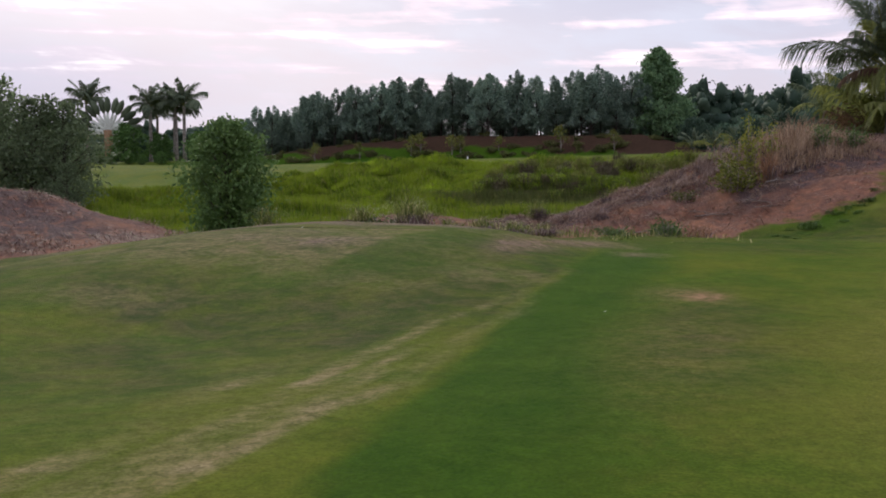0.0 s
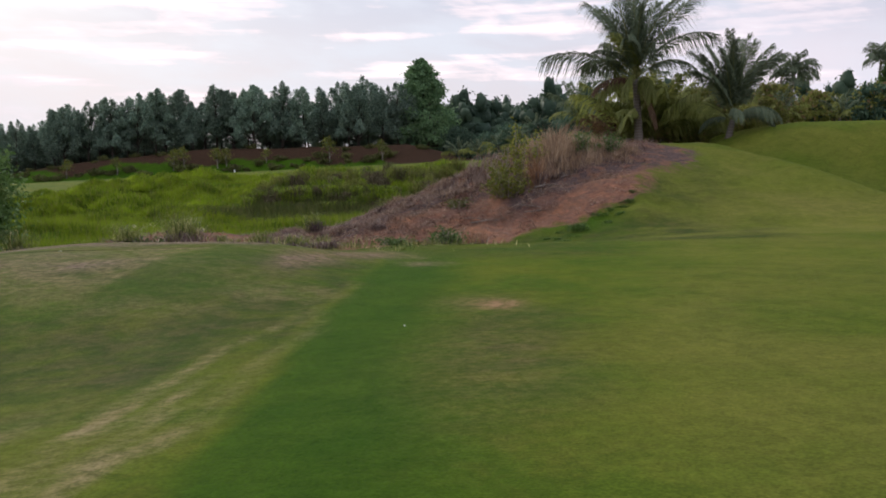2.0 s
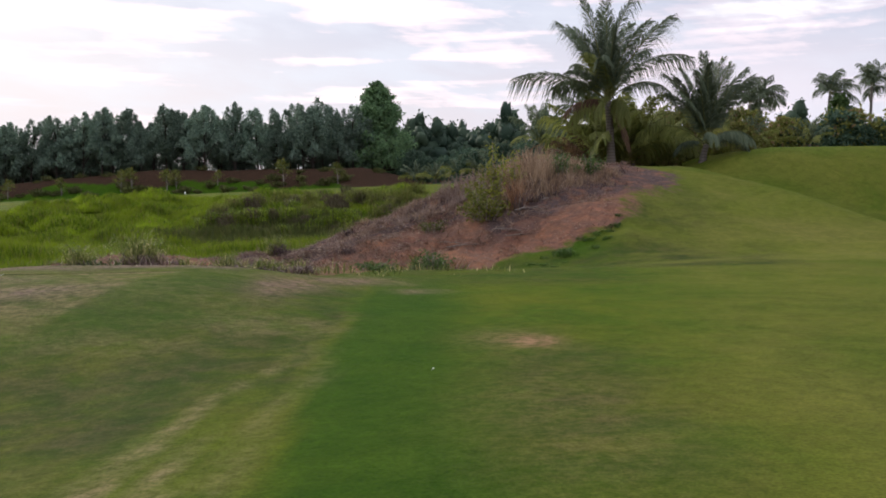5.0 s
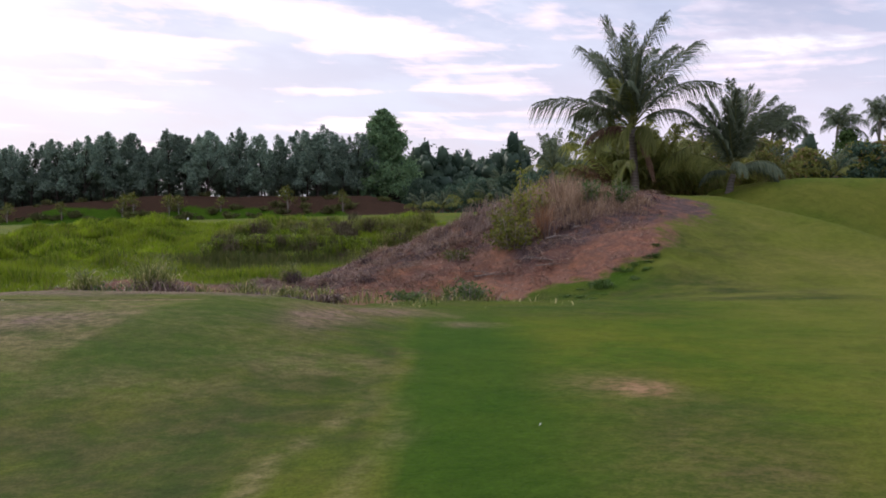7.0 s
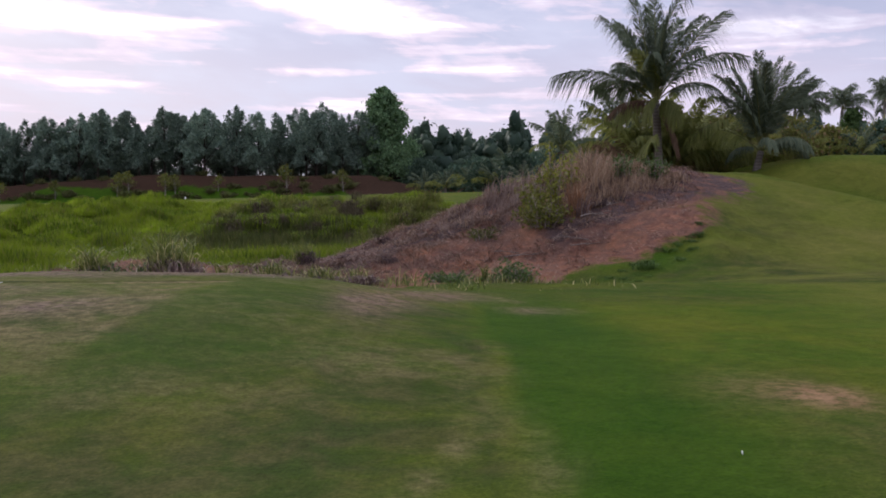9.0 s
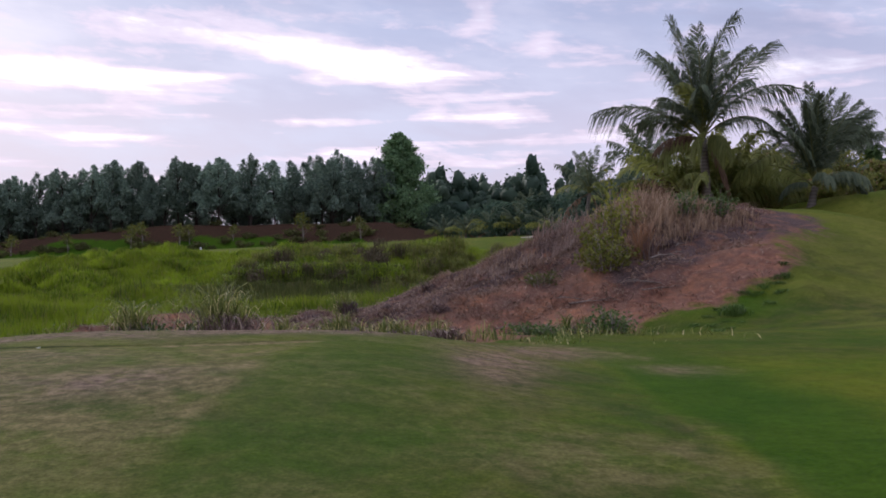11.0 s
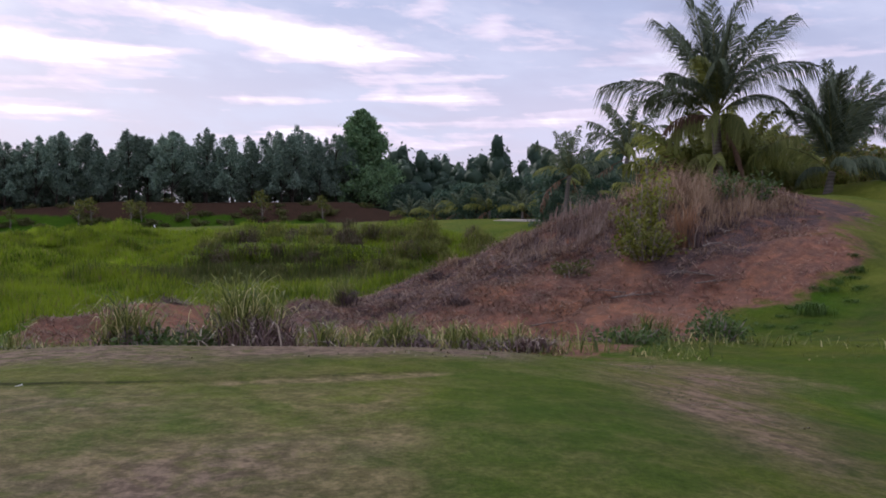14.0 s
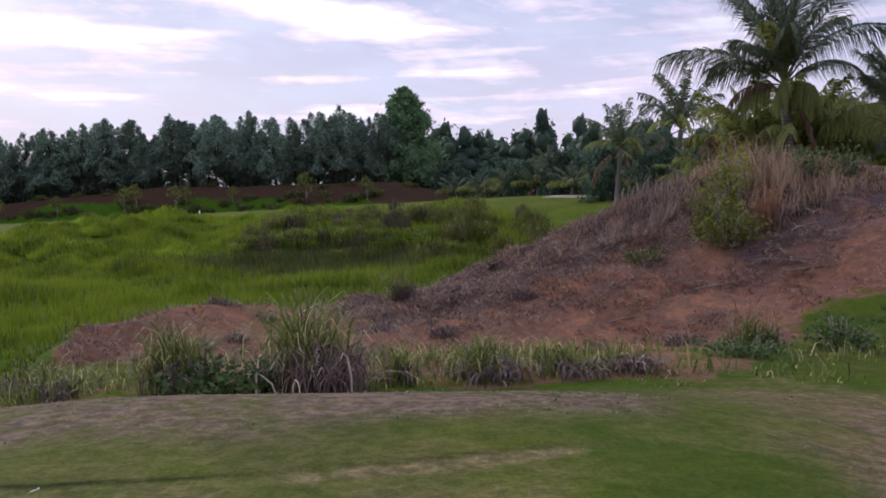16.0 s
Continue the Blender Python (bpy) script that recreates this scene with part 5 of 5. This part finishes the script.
def build_shrubs():
    rng = np.random.default_rng(19)
    leafy_plant("shrub", rng, -6.4, 21.3, 0.46, 1.3, 1500, 0.040, M_HERB, "low leafy dark green shrub between two tussocks")
    leafy_plant("herb", rng, 0.47, 23.65, 0.50, 0.85, 1100, 0.034, M_HERB, "leafy dark green herb at the foot of the hill", "herb")
    leafy_plant("herb", rng, -0.87, 23.2, 0.30, 1.0, 800, 0.030, M_HERB, "low creeping green herb on the turf edge", "herb")
    leafy_plant("shrub", rng, 1.75, 33.2, 1.1, 1.5, 1300, 0.055, M_YELLOW, "dense yellow-green leafy shrub low on the red slope")
    leafy_plant("shrub", rng, 1.5, 33.9, 2.0, 0.9, 620, 0.06, M_YELLOW, "slender yellow-green shrub with leaning stems on the slope")
    leafy_plant("shrub", rng, 2.15, 34.5, 2.4, 0.8, 620, 0.06, M_YELLOW, "open yellow-green shrub with thin upright stems on the slope")
    leafy_plant("shrub", rng, 0.0, 33.4, 0.55, 1.0, 420, 0.045, M_SCRUB, "small olive-green shrub in the thatch of the slope")
    leafy_plant("shrub", rng, 2.7, 35.9, 1.5, 0.8, 260, 0.06, M_YELLOW, "sparse yellowing shrub in dry grass near the crest")
    leafy_plant("shrub", rng, 4.6, 36.2, 0.95, 1.1, 500, 0.05, M_HERB, "dull green shrub near the top of the hill")
    leafy_plant("shrub", rng, 5.6, 36.5, 1.0, 0.9, 420, 0.05, M_HERB, "dull green shrub in dry grass near the top of the hill")
    tussock("tussock", rng, 2.75, 33.6, 1.25, 0.9, 240, "tall dry rust-brown grass clump beside the shrub", 0.3, M_RUST_STRAW)
    tussock("tussock", rng, 0.75, 28.4, 0.9, 1.2, 170, "thin rust-coloured straw standing on the lower slope", 0.2, M_RUST_STRAW)
    tussock("tussock", rng, 0.2, 25.6, 0.5, 0.4, 120, "small olive grass tuft on bare soil", 0.3)
    tussock("tussock", rng, 0.2, 27.2, 0.8, 0.8, 120, "thin reddish straw wisps on the lower slope", 0.3, M_STRAW)
    # rank green tongue along the soil's edge
    weed = tussock("grass_clump", rng, 4.0, 29.0, 0.30, 0.9, 260, "low rank green grass clump beside bare soil", 0, M_TONGUE, "grass clump")
    spread = np.random.default_rng(62)
    for k in range(44):
        u = spread.uniform()
        place_copy(weed, 2.9 + 2.9 * u + spread.normal(0, 0.3), 27.9 + 3.2 * u + spread.normal(0, 0.4), spread.uniform(0, 6.28), spread.uniform(0.3, 0.65))
    # collapsed dead tufts strewn over the slope and its low end
    tuft = tussock("dead_tuft", rng, -4.6, 31.5, 0.34, 0.75, 150, "dark collapsed tuft of dead grass on red soil", 0.9, M_DEAD, "dead grass tuft")
    spread = np.random.default_rng(61)
    made = 0
    while made < 46:
        x, y = spread.uniform(-9.5, 4.5), spread.uniform(26.5, 37.5)
        if fields(x, y)["soil"] > 0.8 and spread.uniform() < (1.0 if x < -2 else 0.5):
            place_copy(tuft, x, y, spread.uniform(0, 6.28), spread.uniform(0.5, 1.15))
            made += 1
    # broken branches below the shrub
    for k, (x, y, turn, size) in enumerate([(1.2, 31.6, 0.3, 1.0), (2.4, 31.9, 2.6, 0.8), (3.2, 32.6, 0.9, 1.2), (3.9, 33.8, 1.1, 1.0), (0.6, 32.3, 2.9, 0.7), (2.9, 31.4, 0.1, 0.8), (-0.9, 30.8, 0.5, 0.7)]):
        if k == 0:
            stick = thing("fallen_branch", 0, 0, "pale dry fallen branch on the red slope", "branch", "fallen branches")
            part("stem", tube([(-0.7, 0, 0.03), (-0.2, 0.06, 0.09), (0.3, 0.02, 0.10), (0.8, 0.1, 0.05)], [0.022, 0.018, 0.012, 0.004], 5), M_STICK, stick)
            part("twig", tube([(-0.2, 0.06, 0.09), (0.1, 0.25, 0.16), (0.4, 0.33, 0.12)], [0.011, 0.008, 0.003], 4), M_STICK, stick)
            part("twig", tube([(0.1, 0.03, 0.10), (0.35, -0.16, 0.17), (0.6, -0.22, 0.1)], [0.010, 0.007, 0.003], 4), M_STICK, stick)
            place(stick, x, y, turn, size, 0.0)
        else:
            place_copy(stick, x, y, turn, size, 0.0)


build_shrubs()


def build_scrub():
    rng = np.random.default_rng(23)
    looks = ((M_SCRUB, "dark brownish green scrub clump among rank grass"), (M_BROWN_SCRUB, "grey-brown withered scrub clump among rank grass"), (M_OLIVE_SCRUB, "olive and yellow-green scrub clump at the basin rim"))
    made = []
    for kind, (mat, label) in enumerate(looks):
        for k in range(4):
            tall, wide = rng.uniform(0.8, 1.35), rng.uniform(1.1, 1.8)
            ob = leafy_plant("scrub_clump", rng, -9, 60, tall, wide, 700, 0.075, mat, label, "shrub", "scrub clumps in the basin")
            n = 150
            c = rng.normal(size=(n, 2)) * wide * 0.22
            h = tall * rng.uniform(0.5, 1.25, n)
            tagged(part("blade_clump", arching(rng, np.column_stack([c, np.zeros(n)]), h, rng.uniform(0.02, 0.05, n)[:, None], h * rng.uniform(0.1, 0.6, n)), mat if kind else M_REED, ob), kind="stuff")
            made.append(ob)
    spots = []
    for k in range(185):
        if k < 70:
            x = rng.uniform(-18, -4.5)
            spots.append((x, 61.6 + rng.normal(0, 0.9) + 0.9 * float(value_noise(x, 61, 4.5, 40)), rng.choice([0, 0, 0, 1]), rng.uniform(0.4, 0.95)))
        elif k < 140:
            spots.append((rng.uniform(-16, -3.0), rng.uniform(63, 79), rng.choice([0, 1, 1, 2]), rng.uniform(0.45, 1.0)))
        else:
            spots.append((rng.uniform(-7.0, 0.5), rng.uniform(57, 78), rng.choice([2, 2, 2, 1]), rng.uniform(0.5, 1.2)))
    fresh = set()
    for k, (x, y, kind, size) in enumerate(spots):
        m = int(kind) * 4 + k % 4
        if m in fresh:
            place_copy(made[m], x, y, rng.uniform(0, 6.28), size)
        else:
            place(made[m], x, y, rng.uniform(0, 6.28), size)
            fresh.add(m)
    bright = thing("reed_clump", -20, 64, "rounded bright green grass mound in the wet basin", "tall grass", "green mounds in the basin")
    n = 1500
    r, az = 1.5 * np.sqrt(rng.uniform(0, 1, n)), rng.uniform(0, 6.28, n)
    base = np.column_stack([r * np.cos(az), r * np.sin(az), 0.55 * np.cos(r / 1.5 * math.pi / 2) * (1 + 0.25 * np.sin(3 * az)) - 0.05])
    part("blade_clump", spikes(rng, base, rng.uniform(0.2, 0.5, n), np.full(n, 0.09), rng.uniform(0.03, 0.2, n)), M_REED, bright)
    for k in range(60):
        x, y = rng.uniform(-40, -3), rng.uniform(60, 81)
        if -17 < x < -2 and y < 76:
            continue
        place_copy(bright, x, y, rng.uniform(0, 6.28), rng.uniform(0.6, 1.25))


build_scrub()


def build_understory():
    rng = np.random.default_rng(41)
    label = "leafy yellow-green thicket below the coconut palms"
    a = broad_tree("thicket_bush", rng, 2.6, 0.1, lambda u: 1.7 * math.sin(math.pi * min(0.93, 0.25 + 0.7 * u)) ** 0.6, 46, 70, 0.13, M_THICKET, M_TRUNK, label, "bush", "thicket behind the palms", 0.06, 0.4)
    place(a, 10.2, 54)
    for x, y, size in ((9.2, 49.6, 0.5), (10.3, 50.2, 0.62), (11.1, 49.8, 0.42), (8.9, 51.2, 0.7), (13.9, 50.6, 0.5), (15.2, 52, 0.6), (12.6, 55, 1.1), (8.6, 55, 0.8), (14.6, 54, 0.8), (16.5, 57, 1.0), (11.2, 58, 1.3), (6.6, 58, 0.6), (20, 60, 0.9), (24, 61, 1.1), (28, 60, 1.2)):
        place_copy(a, x, y, rng.uniform(0, 6.28), size)
    b = broad_tree("thicket_bush", rng, 3.0, 0.1, lambda u: 1.6 * math.sin(math.pi * min(0.93, 0.25 + 0.7 * u)) ** 0.6, 46, 70, 0.14, M_FAR, M_TRUNK, "dark green leafy bush among the palms", "bush", "thicket behind the palms", 0.06, 0.4)
    place(b, 15.6, 60, 0, 0.6)
    for x, y, size in ((5.6, 80, 0.8), (8.4, 76, 1.0), (12, 76, 1.2), (19.6, 60, 0.55), (20.8, 60.3, 0.62), (22.1, 60, 0.6), (23.4, 60.6, 0.9), (24.8, 60, 0.62), (26.2, 60.2, 0.7), (27.6, 60, 0.65), (29, 60.4, 0.7), (30, 63, 1.3), (17.6, 62, 0.6), (13.2, 61, 0.8), (4.0, 90, 1.1), (7.2, 88, 1.3), (1.0, 95, 1.0), (-2.0, 103, 1.0), (10, 86, 1.4), (-4.4, 107, 0.9), (14, 84, 1.4), (3.0, 104, 1.2), (6.4, 100, 1.3), (33, 58, 1.2), (0.4, 110, 1.2), (-6.0, 112, 1.1), (4.6, 112, 1.3), (9, 108, 1.4)):
        place_copy(b, x, y, rng.uniform(0, 6.28), size)
    c = broad_tree("young_tree", rng, 3.0, 1.3, lambda u: 0.8 * math.sin(math.pi * min(0.93, 0.25 + 0.7 * u)), 14, 30, 0.12, M_OLIVE_SCRUB, M_PALE_TRUNK, "young planted tree with pale slender trunk on the bank", "tree", "young trees on the bank", 0.07, 0.3)
    place(c, -19.5, 104)
    for x, y, size in ((-32.3, 104, 0.8), (-37.4, 104, 0.85), (-36.4, 104.6, 0.8), (-44, 104, 0.7), (-27, 105, 0.6), (-13.6, 104, 0.8), (-50, 104, 0.75), (-31.4, 104.4, 0.7)):
        place_copy(c, x, y, rng.uniform(0, 6.28), size)
    d = leafy_plant("bank_bush", rng, -30, 103, 0.9, 2.0, 420, 0.13, M_SCRUB, "low dark scrub on the red bank", "shrub", "scrub on the bank")
    for k in range(30):
        place_copy(d, -64 + 1.75 * k + rng.uniform(-0.8, 0.8), rng.uniform(102.5, 105.5), rng.uniform(0, 6.28), rng.uniform(0.5, 1.0))
    for k in range(22):
        place_copy(d, -56 + 2.2 * k + rng.uniform(-0.8, 0.8), rng.uniform(104.5, 110), rng.uniform(0, 6.28), rng.uniform(0.4, 0.9))


build_understory()


def build_left_side():
    rng = np.random.default_rng(27)
    # two-lobed outline: the top leans away from a bulging skirt
    bush = broad_tree("round_bush", rng, 4.3, 0.1, lambda u: float(np.interp(u, [0, 0.15, 0.4, 0.62, 0.82, 1.0], [0.75, 1.0, 1.25, 1.3, 1.0, 0.2])), 96, 120, 0.085, M_BUSH, M_TRUNK, "tall dense green bush at the end of the tee", "bush", "", 0.1, 0.40)
    place(bush, -14.15, 26.6, 0.6, 0.92)
    hedge = broad_tree("clipped_bush", rng, 1.1, 0.02, lambda u: 0.85 * math.sin(math.pi * min(0.9, 0.3 + 0.55 * u)) ** 0.5, 44, 90, 0.05, M_BUSH, M_TRUNK, "low rounded clipped green bush on the mown slope", "bush", "", 0.05, 0.18)
    place(hedge, 19.8, 42.6, 0.0, 0.75)
    place_copy(hedge, 20.8, 42.9, 1.4, 0.75)
    cone = broad_tree("conical_tree", rng, 3.0, 0.05, lambda u: 0.68 * (1 - u) ** 0.6 * (0.8 + 0.2 * min(1, u * 6)) + 0.05, 90, 80, 0.07, M_BUSH, M_TRUNK, "dense green conical tree before the far palms", "tree", "", 0.06, 0.24)
    place(cone, 57.2, 148, 0.0, 4.2)
    label = "grey-green leafy tree beside the low red hill"
    a = broad_tree("tree", rng, 6.0, 0.5, lambda u: 2.6 * math.sin(math.pi * min(0.95, 0.18 + 0.78 * u)) ** 0.7 * (0.85 + 0.2 * math.sin(u * 14)), 64, 74, 0.11, M_GREY_LEAF, M_TRUNK, label, "tree", "trees by the low hill", 0.13, 0.5)
    place(a, -34.2, 40, 0.4, 1.0)
    for k, (x, y, size) in enumerate([(-34.0, 41.5, 0.7), (-32.6, 40.5, 0.95), (-36.5, 39, 1.2), (-40, 43, 1.25), (-30.4, 38, 0.45)]):
        place_copy(a, x, y, 1.9 * k, size)
    royal = palm("royal_palm", rng, 7.0, 3.7, 16, "tall royal palm with slim pale trunk", group="royal palms", trunk_r=0.24, stations=44, leaflet=1.25, width=0.13, young=0, dead=0, flare=1.2, trunk_mat=M_PALE_TRUNK)
    place(royal, -88.6, 110, 0.0, 1.16)
    for k, (x, y, size) in enumerate([(-78.0, 110, 1.05), (-76.2, 113, 0.98), (-74.6, 111, 1.04), (-72.6, 110, 1.08), (-80.5, 115, 0.9)]):
        place_copy(royal, x, y, 1.1 * k + 0.5, size)
    fan = new("travellers_palm")
    tagged(fan, "fan-shaped traveller's palm with pale stalks", "palm")
    part("trunk", tube([(0, 0, 0), (0, 0, 2.0), (0, 0, 4.4)], [0.5, 0.5, 0.62], 9), M_SHEATH, fan)
    for k in range(15):
        a = radians(-92 + 184 * k / 14)
        way = np.array([math.sin(a), 0.05 * (-1) ** k, math.cos(a)])
        root, tip = np.array([0, 0, 4.0]), np.array([0, 0, 4.0]) + way * 2.6
        leaf = part("paddle_leaf", tube([tip + way * u * 2.3 + (0, 0, -0.12 * u * u) for u in (0, 0.2, 0.5, 0.8, 1)], [0.1, 0.40, 0.48, 0.36, 0.06], 5), M_FROND, fan)
        part("leaf_stalk", tube([root, (root + tip) / 2, tip], [0.30, 0.26, 0.15], 5), M_PALE_STALK, leaf)
    place(fan, -84.2, 109, 0.3, 1.05)
    tr = broad_tree("tree", rng, 5.2, 0.6, lambda u: 2.3 * math.sin(math.pi * min(0.95, 0.18 + 0.78 * u)) ** 0.7, 50, 60, 0.2, M_BROAD, M_TRUNK, "round green garden tree below the royal palms", "tree", "garden trees", 0.14, 0.5)
    place(tr, -79, 106, 0.2, 1.0)
    for k, (x, y, size) in enumerate([(-80.5, 115, 0.8), (-74, 107, 0.7), (-69, 108, 0.75), (-66, 110, 0.7), (-90, 108, 1.0), (-94, 106, 1.2), (-99, 104, 1.4), (-87, 102, 0.26), (-85, 102.4, 0.3), (-83, 102, 0.24), (-80.6, 102.5, 0.34), (-78.4, 102, 0.3), (-76, 102.6, 0.36), (-73.6, 102, 0.28), (-71, 102.4, 0.34)]):
        place_copy(tr, x, y, 2.3 * k, size)


build_left_side()


def build_small_things():
    peg = tube([(0, 0, 0), (0.028, 0, 0.001), (0.046, 0, 0.002), (0.052, 0, 0.003)], [0.0012, 0.0022, 0.0024, 0.0052], 8)
    ob = part("golf_tee", peg, M_WHITE, None, "small white golf tee lying on mown turf", smooth=True)
    ob.matrix_basis = Matrix.Translation(on_ground(1.08, 10.45, -0.008)) @ Matrix.Rotation(1.35, 4, "Z")
    tagged(ob, category="golf tee")
    copy_thing(ob, Matrix.Translation(on_ground(-6.08, 16.50, -0.008)) @ Matrix.Rotation(1.1, 4, "Z"))
    line = np.array([(2.5, 86.5), (4.5, 84.6), (6.5, 84.4), (9.5, 88), (13, 95), (16, 104), (20, 116)])
    s = np.linspace(0, 6, 61)
    mid = np.column_stack([np.interp(s, range(7), line[:, 0]), np.interp(s, range(7), line[:, 1])])
    way = np.gradient(mid, axis=0)
    side = np.column_stack([-way[:, 1], way[:, 0]]) / np.linalg.norm(way, axis=1)[:, None]
    rows = []
    for off, lift in ((-0.95, -0.25), (-0.9, 0.05), (0.9, 0.05), (0.95, -0.25)):
        p = mid + side * off
        rows.append(np.column_stack([p, height(p[:, 0], p[:, 1]) + lift]))
    verts = np.concatenate(rows)
    i = np.arange(60)
    faces = np.concatenate([np.column_stack([a * 61 + i, a * 61 + i + 1, (a + 1) * 61 + i + 1, (a + 1) * 61 + i]) for a in range(3)])
    path = part("cart_path", (verts, faces), M_CONCRETE)
    tagged(path, "pale concrete cart path crossing the far fairway", "path", kind="structure")
    post = thing("distance_marker", -26.9, 93, "small white marker post at the far fairway edge", "marker post")
    part("post", tube([(0, 0, 0), (0, 0, 0.3), (0, 0, 0.34)], [0.07, 0.07, 0.03], 10), M_WHITE, post)


build_small_things()
